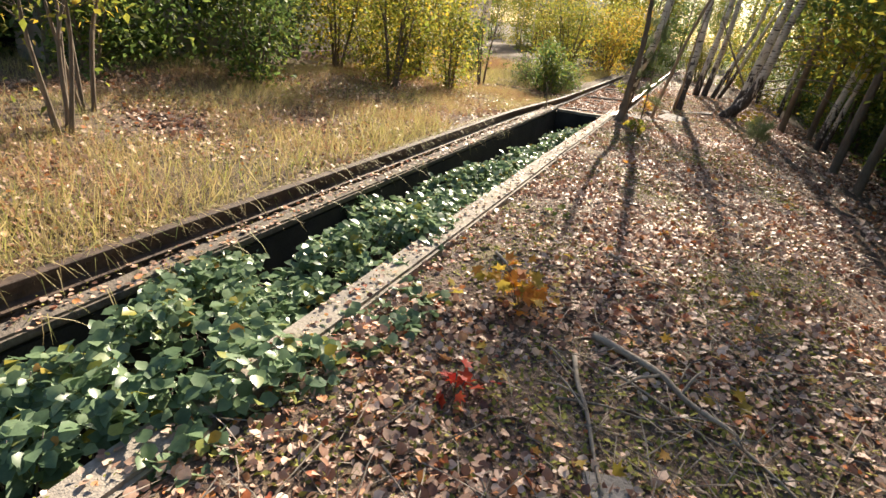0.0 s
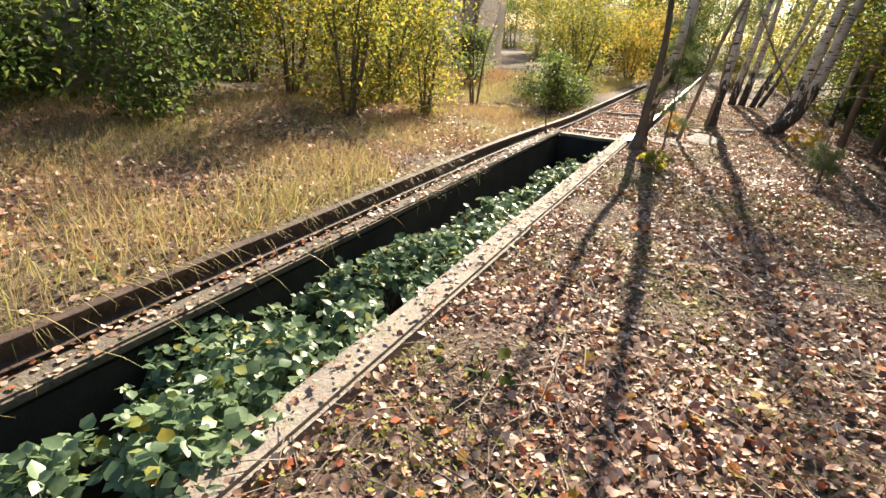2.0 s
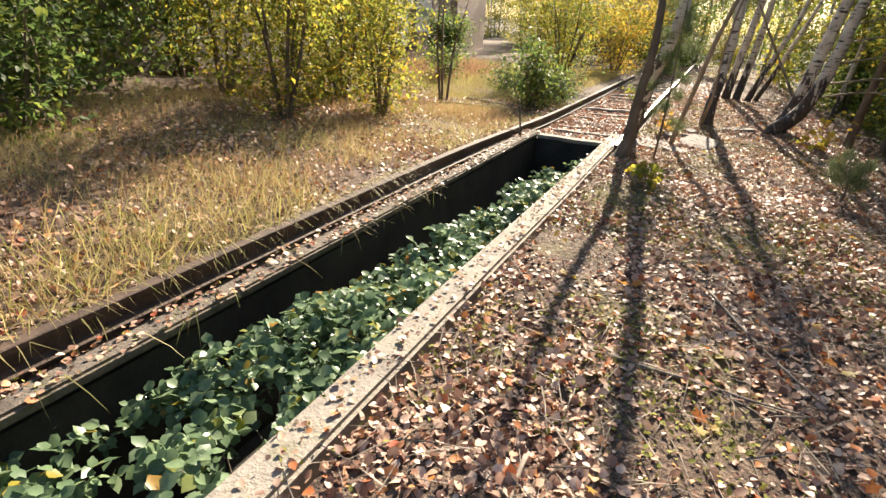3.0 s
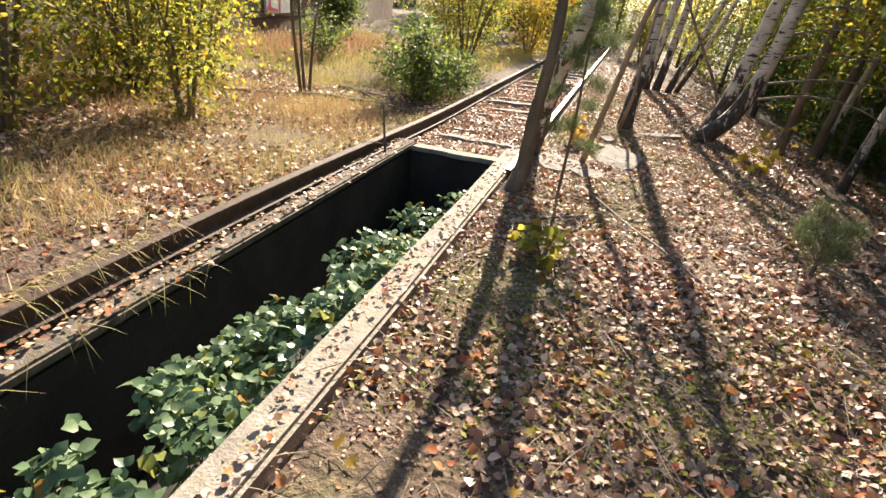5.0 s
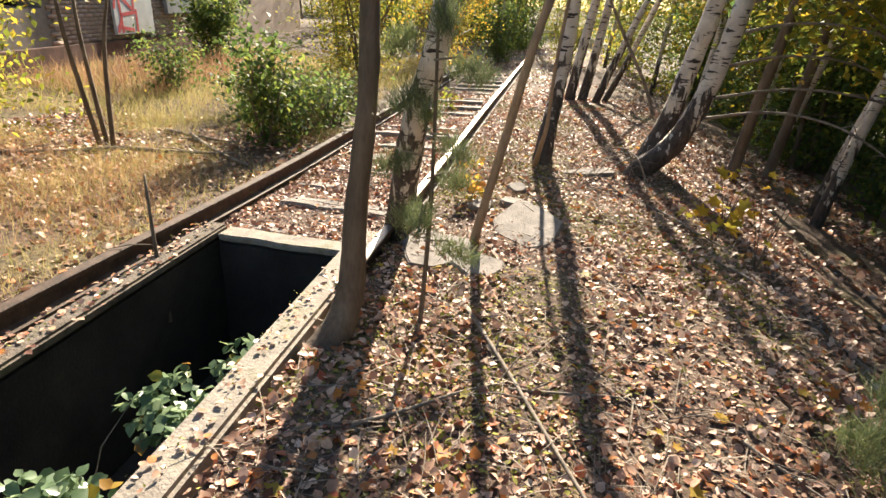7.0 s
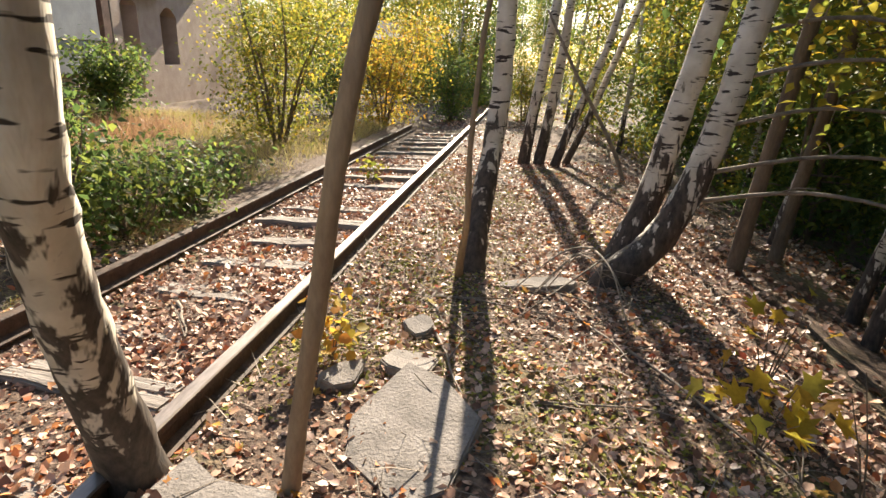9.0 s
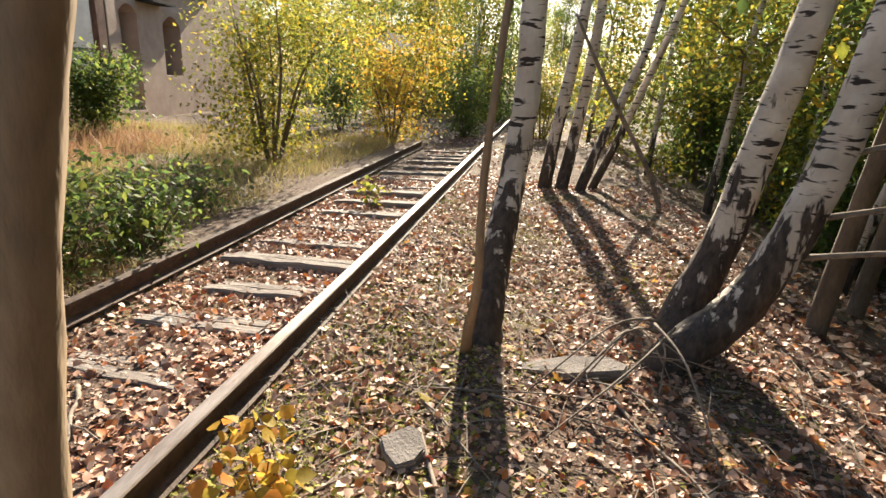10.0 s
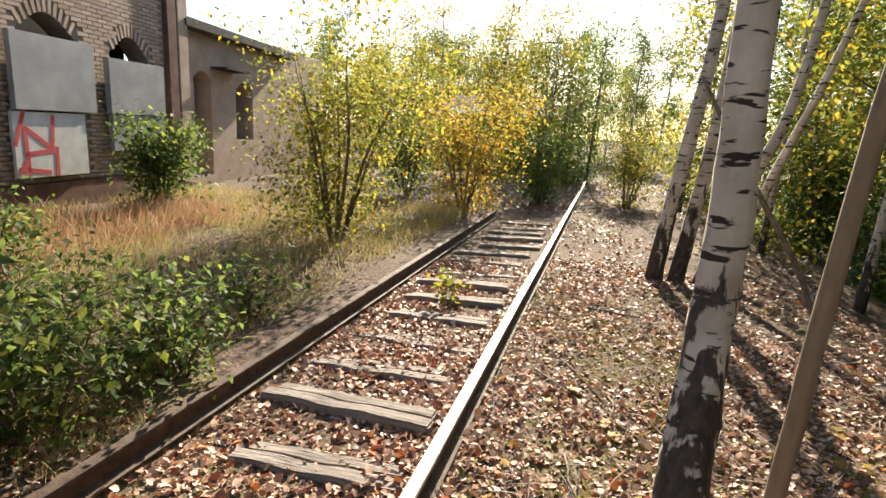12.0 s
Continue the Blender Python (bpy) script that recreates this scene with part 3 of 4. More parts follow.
spots += [(x, y, 0) for x, y in ((3.9, 8.2), (4.0, 14.7), (4.3, 15.5), (4.6, 18.0), (3.8, 20.5), (4.6, 6.0), (4.5, 12.6))]
spots += [(-4.6, 35.5, 3), (-3.5, 36.5, 3), (-4.8, 38, 3), (-5.2, 33, 3), (-3.3, 32, 3), (-6.6, 34, 3), (-9.0, 37, 3), (-3.0, 38, 2), (-10.5, 39, 3)]
spots += [(3.4, 23.5, 3), (2.4, 27, 3), (3.5, 30, 2), (5.5, 21.5, 3), (6.5, 24, 3), (5.2, 27, 2)]
spots += [(R.uniform(-24, 12), R.uniform(44, 66), R.choice((2, 3, 1))) for i in range(55)]
spots += [(R.uniform(-3, 4), R.uniform(30, 38), R.choice((2, 3))) for i in range(7)]
spots += [(R.uniform(-7.4, -6.2), R.uniform(3.0, 11.0), 2) for i in range(6)]
# unseen trees added behind the start of the walk, closing off open sky
spots += [(R.uniform(-8, 8), R.uniform(-14, -6), 1) for i in range(12)]
used = set()
for x, y, k in spots:
    m = pose(x, y, height(x, y, False) - 0.05, 0, 0, R.uniform(-50, 50) if x > 3 else R.uniform(0, 360))
    if k not in used:
        used.add(k)
        kinds[k].matrix_basis = m
    else:
        copy_thing(kinds[k], m)

# ---- brambles in the pit ----


def bramble():
    t = thing("bramble_thicket", -0.6, 4.0, -1.2, "dense green bramble thicket growing out of the pit", "bramble", kind="stuff")
    P = []
    rr = random.Random(3)
    while len(P) < 7000:
        y, x = rr.uniform(-1.0, 10.6), rr.uniform(-1.45, 0.35)
        w = noise.noise(Vector((x * 1.6, y * 1.1, 2)))
        if noise.noise(Vector((x * 3.2, y * 2.6, 7))) < -0.16:
            continue
        if y < 5.3:
            if x > -0.1 and (y > 2.9 + w or y < 0.6):
                continue
            if x < -1.15 and w < 0.0:
                continue
            z = 0.02 + 0.22 * w - 0.25 * max(0, -0.5 - x) - 0.04 * max(0, y - 2)
            if x < -0.75 and w < (-0.15 if y < 3.6 else -0.4):
                continue
        else:
            lim = -1.05 + 0.05 * max(0, y - 5.5) + 0.15 * w
            if x > -0.2 or x < lim or (y > 10.1 and rr.random() < 0.7):
                continue
            z = -0.06 - 0.02 * (y - 5.3) - 0.28 * (-0.2 - x) + 0.20 * w
        P.append((x, y, z - abs(rr.gauss(0, 0.14))))
    P = np.array(P)
    trip = np.repeat(P, 3, 0)
    n = len(trip)
    yaw = np.repeat(NR.uniform(0, 6.28, len(P)), 3) + np.tile([0, 1.7, -1.7], len(P))
    me = scatter("leaves", BROAD, trip - np.array([-0.6, 4.0, -1.2]), yaw, NR.uniform(-1.0, 0.6, n), NR.uniform(-0.8, 0.8, n), NR.uniform(0.04, 0.078, n), M["bramble"])
    put("leaves", me, t, "serrated green leaves, a few yellowed")
    datas = []
    for i in range(150):
        a = Vector(P[rr.randrange(len(P))])
        b = Vector((max(-1.1, min(-0.25, a.x + rr.uniform(-0.4, 0.4))), a.y + rr.uniform(-0.5, 0.5), -1.2))
        datas.append(tube_data([b, b.lerp(a, 0.6) + Vector((0, 0, 0.2)), a + Vector((0, 0, 0.02))], [0.005, 0.004, 0.002], 4))
    v, f = join(datas)
    put("canes", mesh_of("canes", [Vector(q) - Vector((-0.6, 4.0, -1.2)) for q in v], f, M["twig"]), t, "thin brown canes")


bramble()


# ---- litter, grass, moss ----
def on_ground(n, x0, x1, y0, y1, keep, seed, lift=0.006):
    rr = random.Random(seed)
    out = []
    while len(out) < n:
        x, y = rr.uniform(x0, x1), rr.uniform(y0, y1)
        if -1.45 < x < -0.02 and y < 11.76:
            continue
        if keep(x, y, rr.random()):
            out.append((x, y, height(x, y) + lift))
    return np.array(out)


def stuff(name, me, label, category):
    tagged(put(name, me), label, category, kind="stuff")


def litter(n, x0, x1, y0, y1, keep, seed, size, label, shape=BROAD, mat="litter"):
    p = on_ground(n, x0, x1, y0, y1, keep, seed)
    stuff("leaf_litter", scatter("leaf_litter", shape, p, NR.uniform(0, 6.28, n), NR.normal(0.08, 0.45, n), NR.normal(0, 0.5, n), NR.uniform(0.5, 1.5, n) * size, M[mat]), label, "leaves")


def clumpy(s, c, o=0):
    return lambda x, y, r: noise.noise(Vector((x * s, y * s, o))) > c + (r - 0.5) * 0.9


litter(40000, 0.03, 3.2, -1.0, 12.0, clumpy(1.3, -0.1, 1), 1, 0.037, "pale and brown fallen birch leaves on the path")
litter(24000, 0.05, 3.4, 12.0, 20.0, clumpy(1.3, -0.1, 2), 2, 0.037, "pale and brown fallen birch leaves on the path")
litter(16000, 3.0, 6.5, -1.0, 20.0, clumpy(0.9, 0.0, 3), 3, 0.055, "brown fallen leaves on the shaded slope")
litter(14000, -1.44, -0.05, 11.8, 20.0, clumpy(1.5, -0.15, 4), 4, 0.04, "brown fallen leaves between the rails")
litter(30000, -5.5, -1.58, -1.0, 15.0, clumpy(0.8, -0.05, 5), 5, 0.042, "fallen leaves scattered through dry grass")
litter(42000, 0.03, 2.9, -0.5, 18.0, clumpy(2.0, -0.2, 6), 41, 0.017, "fine brown leaf crumbs between the larger leaves")
litter(9000, -1.44, -0.05, 11.8, 20.0, clumpy(2.0, -0.2, 6), 42, 0.017, "fine brown leaf crumbs between the rails")
litter(5000, -1.2, 4, 20, 34, clumpy(0.8, 0.0, 5), 15, 0.05, "fallen leaves along the overgrown track")
p = np.stack([NR.uniform(-1.4, -1.2, 500), NR.uniform(0, 11.3, 500), np.full(500, -0.113)], -1)
stuff("leaf_litter", scatter("leaf_litter", BROAD, p, NR.uniform(0, 6.28, 500), NR.normal(0, 0.2, 500), NR.normal(0, 0.2, 500), NR.uniform(0.02, 0.05, 500), M["litter"]), "dry leaves lying on the concrete ledge", "leaves")
for x0, x1, z, n in ((-0.17, -0.02, 0.0, 600), (-1.42, -1.26, -0.112, 600)):
    p = np.stack([NR.uniform(x0, x1, n), NR.uniform(-1, 11.7, n), np.full(n, z)], -1)
    stuff("leaf_litter", scatter("leaf_litter", BROAD, p, NR.uniform(0, 6.28, n), NR.normal(0.05, 0.25, n), NR.normal(0, 0.3, n), NR.uniform(0.02, 0.042, n), M["litter"]), "dry leaves lying on the concrete edge", "leaves")
    p = p + NR.normal(0, 0.02, p.shape) * np.array([1, 1, 0])
    stuff("moss", scatter("moss", LEAF, p, NR.uniform(0, 6.28, n), NR.uniform(0, 1.2, n), NR.normal(0, 0.5, n), NR.uniform(0.01, 0.022, n), M["moss"]), "moss tufts on the concrete edge", "moss")
p = on_ground(380, 0.1, 2.6, 0.2, 20, lambda x, y, r: True, 19, 0.02)
stuff("bright_leaves", scatter("bright_leaves", MAPLE, p, NR.uniform(0, 6.28, 380), NR.normal(0, 0.3, 380), NR.normal(0, 0.3, 380), NR.uniform(0.04, 0.08, 380), M["orange"]), "orange and yellow fallen maple leaves", "leaves")


def grass(n, x0, x1, y0, y1, keep, seed, size, mat, label):
    p = on_ground(n, x0, x1, y0, y1, keep, seed, -0.01)
    stuff("dry_grass", scatter("dry_grass", BLADE, p, NR.uniform(0, 6.28, n), NR.normal(0, 0.35, n), NR.normal(0, 0.45, n), NR.uniform(0.5, 1.4, n) * size, M[mat]), label, "grass")


grass(46000, -7.5, -1.56, -1.0, 8.5, clumpy(0.9, 0.05, 7), 21, 0.13, "grass", "dry yellow grass on the bank beside the pit")
grass(32000, -6.5, -1.58, 8.5, 15.0, clumpy(0.9, 0.1, 8), 22, 0.11, "grass", "thin dry grass beside the track")
grass(36000, -9.0, -1.9, 14.5, 24.0, clumpy(0.8, -0.2, 9), 23, 0.19, "grass", "dry yellow grass in front of the brick building")
grass(14000, -5.5, -1.8, 2.0, 13.0, clumpy(0.7, 0.12, 10), 24, 0.15, "straw", "reddish brown dead grass on the bank")
grass(4200, -7.6, -5.0, 15.8, 21.5, clumpy(1.0, 0.0, 11), 25, 0.38, "straw", "tall reddish straw near the brick wall")
grass(3000, -2.6, -1.6, -1.0, 7.0, lambda x, y, r: r < (x + 2.7), 26, 0.22, "grass", "long dry grass along the rail")
grass(16000, 0.04, 2.4, 1.0, 19.0, clumpy(0.8, 0.2, 13), 27, 0.055, "moss", "short moss and grass tufts on the path")
litter(26000, 0.04, 2.6, 1.0, 19.0, clumpy(0.8, 0.18, 13), 28, 0.028, "yellow-green moss cushions on the path", LEAF, "moss")


def overhang():
    n = 1100
    y = NR.uniform(-1, 8.5, n) ** 1.0
    x = np.where(NR.random(n) < 0.88, -1.56 + NR.normal(0, 0.02, n), -1.25)
    z = np.where(x > -1.4, -0.125, 0.0) + 0.02
    p = np.stack([x, y, z], -1)
    me = scatter("hanging_grass", BLADE, p, -1.57 + NR.normal(0, 0.6, n), np.full(n, -1.75) + NR.normal(0, 0.35, n), NR.normal(0, 0.9, n), NR.uniform(0.08, 0.26, n), M["grass"])
    stuff("hanging_grass", me, "long dry grass hanging over the rusty rail and ledge", "grass")


overhang()


# ---- sticks, stones, small plants ----
def stick(name, pts, r, label, mat="twig", group="fallen branches", twigs=3):
    b = Vector(pts[0])
    t = thing(name, b.x, b.y, b.z, label, "branch", group)
    p, rr = smooth_line([Vector(q) - b for q in pts], [r * (1 - 0.6 * i / (len(pts) - 1)) for i in range(len(pts))], 4)
    v, f = tube_data(p, rr, 7, 0.2, b.x)
    put("stem", mesh_of("stem", v, f, M[mat], True), t)
    for k in range(twigs):
        s = p[R.randrange(2, len(p))]
        e = s + Vector((R.uniform(-.3, .3), R.uniform(-.3, .3), R.uniform(0.0, 0.10)))
        v, f = tube_data([s, s.lerp(e, .5) + Vector((0, 0, .02)), e], [r * 0.4, r * 0.3, r * 0.12], 5)
        put("side_twig", mesh_of("side_twig", v, f, M[mat]), t)


def ground_stick(x0, y0, x1, y1, r, label="dry grey fallen branch on leaf litter", twigs=3):
    q = []
    for i in range(5):
        u = i / 4
        x, y = x0 + (x1 - x0) * u + R.uniform(-.018, .018), y0 + (y1 - y0) * u + R.uniform(-.018, .018)
        q.append((x, y, height(x, y) + r * 0.9 + R.uniform(0, 0.015)))
    stick("fallen_branch", q, r, label, twigs=twigs)


for a in ((1.12, 2.54, 1.73, 2.1, 0.022), (1.05, 2.3, 1.3, 1.5, 0.014), (0.72, 11.0, 1.55, 9.3, 0.014), (0.45, 9.9, 1.0, 10.35, 0.011), (1.0, 10.3, 1.6, 10.4, 0.009),
          (1.0, 3.7, 1.45, 3.3, 0.012), (0.35, 3.2, 0.75, 2.7, 0.012), (0.65, 5.1, 0.75, 4.3, 0.010), (0.8, 5.9, 1.6, 5.9, 0.010), (1.2, 6.9, 1.7, 6.0, 0.010),
          (-3.6, 13.0, -2.2, 13.5, 0.03), (-4.6, 12.2, -3.4, 13.1, 0.022), (-3.0, 13.9, -1.9, 13.2, 0.028), (-3.4, 14.0, -2.4, 13.9, 0.025),
          (0.85, 13.5, 1.15, 12.7, 0.012), (0.8, 13.9, 1.9, 13.7, 0.008), (0.4, 13.8, 1.7, 13.95, 0.007), (1.6, 14.2, 2.0, 13.2, 0.012), (1.3, 14.2, 2.1, 13.9, 0.010),
          (0.5, 18.0, 1.1, 17.9, 0.014), (-0.9, 13.6, -0.5, 13.1, 0.014), (0.3, 16.3, 1.0, 15.6, 0.008), (2.2, 12.4, 3.0, 11.2, 0.012), (2.0, 13.4, 2.6, 12.2, 0.010)):
    ground_stick(*a)
for k in range(46):
    x, y, a, ln = R.uniform(0.3, 2.6), R.uniform(1.0, 18), R.uniform(0, 6.28), R.uniform(0.25, 0.8)
    ground_stick(x, y, x + abs(math.cos(a)) * ln, y + math.sin(a) * ln, R.uniform(0.004, 0.008), "thin dry grey twig on leaf litter", 2)
stick("leaning_stick", [(-1.24, 11.0, -0.55), (-1.34, 11.1, -0.05), (-1.42, 11.2, 0.28), (-1.46, 11.25, 0.36)], 0.016, "thin dark stick leaning out of the pit", "bark", "sticks", 1)
for k in range(9):
    x, y = 1.85 + R.uniform(-0.1, 0.15), 14.4 + R.uniform(-0.1, 0.1)
    e = (x + R.uniform(-0.7, 0.2), y - R.uniform(0.3, 0.9), height(x, y - 0.5) + R.uniform(0.01, 0.05))
    stick("dead_twig", [(x, y, 0.05 + R.uniform(0, 0.15)), (x * 0.6 + e[0] * 0.4, (y + e[1]) / 2, R.uniform(0.08, 0.2)), e], 0.008, "pale dead twig caught at the birch's foot", "twig", "dead twigs", 2)
for z, dx, dy in ((1.05, 1.9, 0.3), (0.75, 2.2, 0.1), (1.35, 1.7, -0.3), (0.55, 1.5, -0.7), (1.6, 1.5, 0.2)):
    stick("dead_branch", [(2.58, 14.5, z), (2.58 + dx * 0.35, 14.5 + dy * 0.4, z + 0.16), (2.55 + dx * 0.7, 14.4 + dy * 0.7, z + 0.12), (2.55 + dx, 14.4 + dy, z - 0.12)], 0.017, "bare grey branch reaching from the leaning birch", "twig", "bare branches", 4)
n = 8000
p = on_ground(n, 0.05, 3.0, 0, 19, clumpy(1.0, -0.1, 14), 33, 0.012)
stuff("twig_litter", scatter("twig_litter", (np.array([(-.012, 0, 0), (.012, 0, 0), (.008, .5, .03), (-.008, .5, .03), (.006, 1, 0), (-.006, 1, 0), (0, .5, .045)]), [(0, 1, 2, 6), (0, 6, 3), (6, 2, 4), (3, 6, 4, 5)]), p, NR.uniform(0, 6.28, n), NR.normal(0, 0.12, n), NR.uniform(-1, 1, n), NR.uniform(0.08, 0.32, n), M["twig"]), "thin dry twigs strewn over the litter", "twigs")


def slab(x, y, rx, ry, th, turn, tilt=(0, 0), lift=0.0, label="broken grey stone slab in leaf litter", sides=7):
    t = thing("stone_slab", x, y, height(x, y) + lift, label, "stone", "stone slabs")
    bm = bmesh.new()
    vs = []
    for k in range(sides):
        a = 6.28 * k / sides + R.uniform(-0.25, 0.25)
        vs.append(bm.verts.new((rx * math.cos(a) * R.uniform(0.65, 1.2), ry * math.sin(a) * R.uniform(0.65, 1.2), 0)))
    face = bm.faces.new(vs)
    ex = bmesh.ops.extrude_face_region(bm, geom=[face])
    for v in ex["geom"]:
        if isinstance(v, bmesh.types.BMVert):
            v.co.z -= th
            v.co.x *= 1.05
    bmesh.ops.recalc_face_normals(bm, faces=bm.faces[:])
    bmesh.ops.bevel(bm, geom=bm.edges[:], offset=0.008, segments=2, affect="EDGES")
    me = bpy.data.meshes.new("slab")
    bm.to_mesh(me)
    bm.free()
    me.materials.append(M["stone"])
    put("slab", me, t, "", pose(0, 0, th * 0.55, tilt[0], tilt[1], turn))


slab(0.98, 12.40, 0.27, 0.46, 0.06, 10, (4, -3))
slab(0.84, 12.95, 0.15, 0.17, 0.07, 30, (-5, 4))
slab(0.82, 13.35, 0.10, 0.10, 0.09, 5, (8, 0))
slab(0.55, 12.75, 0.08, 0.16, 0.08, -25, (0, 14))
slab(1.50, 14.2, 0.28, 0.09, 0.10, 8, (6, -6))
slab(0.34, 11.75, 0.30, 0.34, 0.05, 15, (0, 2), -0.01, "flat mossy concrete slab at the foot of the birch", 9)
slab(0.70, 11.55, 0.22, 0.20, 0.05, 40, (3, 2))
slab(1.32, 1.55, 0.14, 0.10, 0.03, 20, (0, 0), 0, "pale flat concrete fragment in leaf litter")


def plant(name, x, y, h, r, n, leaf, mat, shape, label):
    z = height(x, y)
    t = thing(name, x, y, z, label, "plant", "small plants")
    tips = []
    for k in range(5):
        a = 6.28 * k / 5 + R.random()
        e = Vector((math.cos(a) * r * 0.6, math.sin(a) * r * 0.6, h * R.uniform(0.6, 1)))
        v, f = tube_data([(0, 0, -0.02), e * 0.5 + Vector((0, 0, 0.04)), e], [0.004, 0.003, 0.0015], 5)
        put("stem", mesh_of("stem", v, f, M["bark"]), t)
        tips += [e, e * 0.7, e * 0.85]
    put("leaves", crown_leaves(tips, (r * 0.35, r * 0.35, h * 0.2), n, leaf, M[mat], "leaves", shape), t)


plant("maple_seedling", 0.68, 2.6, 0.2, 0.2, 80, 0.07, "orange", MAPLE, "orange and yellow maple seedling in the litter")
plant("red_seedling", 0.69, 1.7, 0.08, 0.12, 13, 0.06, "red_leaf", MAPLE, "small seedling with bright red leaves")
plant("green_seedling", 0.6, 9.12, 0.20, 0.17, 70, 0.075, "yellowgreen", BROAD, "low green seedling on mossy ground")
plant("green_seedling", 0.45, 4.3, 0.06, 0.15, 12, 0.07, "green", BROAD, "low green seedling on leaf litter")
plant("yellow_seedling", 0.42, 12.95, 0.30, 0.17, 85, 0.06, "orange", BROAD, "yellow-leaved seedling beside the rail")
plant("yellow_seedling", -0.75, 17.9, 0.32, 0.16, 60, 0.07, "yellowgreen", BROAD, "yellow-green seedling between the rails")
plant("maple_seedling", 2.4, 12.6, 0.30, 0.22, 26, 0.10, "gold", MAPLE, "young maple with large yellow leaves")
plant("maple_seedling", 2.6, 13.1, 0.5, 0.2, 12, 0.10, "gold", MAPLE, "young maple with large yellow leaves")
plant("maple_seedling", 2.6, 12.2, 0.75, 0.25, 9, 0.09, "gold", MAPLE, "young maple with large yellow leaves")


def needle_tuft_points(p, n, r):
    return np.repeat(np.array([tuple(q) for q in p]), n, 0) + NR.normal(0, r, (len(p) * n, 3))


def pine(x, y, h, label, arms, droop, ln):
    z = height(x, y)
    t = thing("pine_sapling", x, y, z, label, "pine", "pine saplings")
    p, rr = smooth_line([(0, 0, -0.05), (0.02, 0.02, h * 0.4), (0, 0.0, h)], [0.016, 0.012, 0.004], 5)
    v, f = tube_data(p, rr, 6)
    st = put("stem", mesh_of("stem", v, f, M["bark"]), t)
    pts = []
    for k in range(arms):
        b = Vector((0, 0, h * (0.25 + 0.73 * k / arms)))
        a = k * 2.4
        e = b + Vector((math.cos(a) * ln, math.sin(a) * ln, -droop * ln + 0.1))
        v, f = tube_data([b, b.lerp(e, 0.5) + Vector((0, 0, 0.06)), e], [0.006, 0.004, 0.002], 5)
        put("branch", mesh_of("branch", v, f, M["twig"]), st)
        pts += [b.lerp(e, u) for u in (0.45, 0.6, 0.75, 0.9, 1.0)]
    q = needle_tuft_points(pts, 80, 0.028)
    m = len(q)
    put("needles", scatter("needles", (BLADE[0] * np.array([1.3, 1, 1]), BLADE[1]), q, NR.uniform(0, 6.28, m), NR.uniform(-0.9, 0.9, m), NR.uniform(-0.9, 0.9, m), NR.uniform(0.06, 0.11, m), M["needle"]), t)


pine(0.50, 10.75, 1.9, "thin young pine with drooping needle tufts beside the birch", 13, 0.8, 0.23)
pine(2.33, 9.95, 0.35, "small green pine seedling on the slope", 7, -0.2, 0.16)

# ---- brick building ----
BLD = thing("brick_building", -8.65, 20.55, 0, "old brick industrial building with sheeted arched windows", "building", turn=98.0)
# along the wall: local x; outwards: local -y


def bpart(name, x0, x1, z0, z1, d0, d1, mat, parent=BLD, label="", bevel=0.01):
    return box(name, (x1 - x0, d1 - d0, z1 - z0), mat, parent, ((x0 + x1) / 2, -(d0 + d1) / 2, (z0 + z1) / 2), (0, 0, 0), bevel, label)


def arch_wall(x0, x1, z0, z1, openings, d0, d1, mat, label):
    """A wall with arched openings that go through it: (left, right, sill, springing, rise)."""
    bm = bmesh.new()
    cuts = sorted({x0, x1} | {v for o in openings for v in o[:2]})

    def prism(poly):
        a = [bm.verts.new((x, -d0, z)) for x, z in poly]
        b = [bm.verts.new((x, -d1, z)) for x, z in poly]
        n = len(poly)
        bm.faces.new(a)
        bm.faces.new(b[::-1])
        for i in range(n):
            bm.faces.new((a[i], b[i], b[(i + 1) % n], a[(i + 1) % n]))
    for a, b in zip(cuts, cuts[1:]):
        o = [q for q in openings if q[0] <= a + 1e-6 and q[1] >= b - 1e-6]
        if not o:
            prism([(a, z0), (b, z0), (b, z1), (a, z1)])
            continue
        l, r, sill, spring, rise = o[0]
        prism([(l, z0), (r, z0), (r, sill), (l, sill)])
        k = 10
        for i in range(k):
            ua, ub = i / k, (i + 1) / k
            xa, xb = l + (r - l) * ua, l + (r - l) * ub
            za, zb = spring + rise * math.sin(math.pi * ua), spring + rise * math.sin(math.pi * ub)
            prism([(xa, za), (xb, zb), (xb, z1), (xa, z1)])
    bmesh.ops.remove_doubles(bm, verts=bm.verts[:], dist=0.0005)
    bmesh.ops.recalc_face_normals(bm, faces=bm.faces[:])
    me = bpy.data.meshes.new("wall")
    bm.to_mesh(me)
    bm.free()
    me.materials.append(mat)
    return put("wall", me, BLD, label)


OPEN = [(-13.4, -12.2, 0.9, 2.6, 0.4), (-10.4, -9.2, 0.9, 2.6, 0.4), (-7.4, -6.2, 0.9, 2.6, 0.4), (-4.4, -3.2, 0.9, 2.6, 0.4), (-1.0, 0.18, 0.45, 2.72, 0.33), (1.02, 2.12, 0.75, 2.62, 0.36)]
w1 = arch_wall(-16.0, 2.7, -0.6, 5.2, OPEN, -0.45, 0.0, M["mortar"], "buff brick wall with arched window openings")
# panel close behind the openings, with the room's shade put into its colour
bpart("interior", -16, 2.6, -0.6, 5.39, -1.2, -0.9, M["dark"], BLD, "near-black panel standing for the room's shade behind the windows")
bpart("plinth", -16, 2.7, -0.6, 0.25, 0.002, 0.10, M["redbrick"], BLD, "dark red brick plinth")
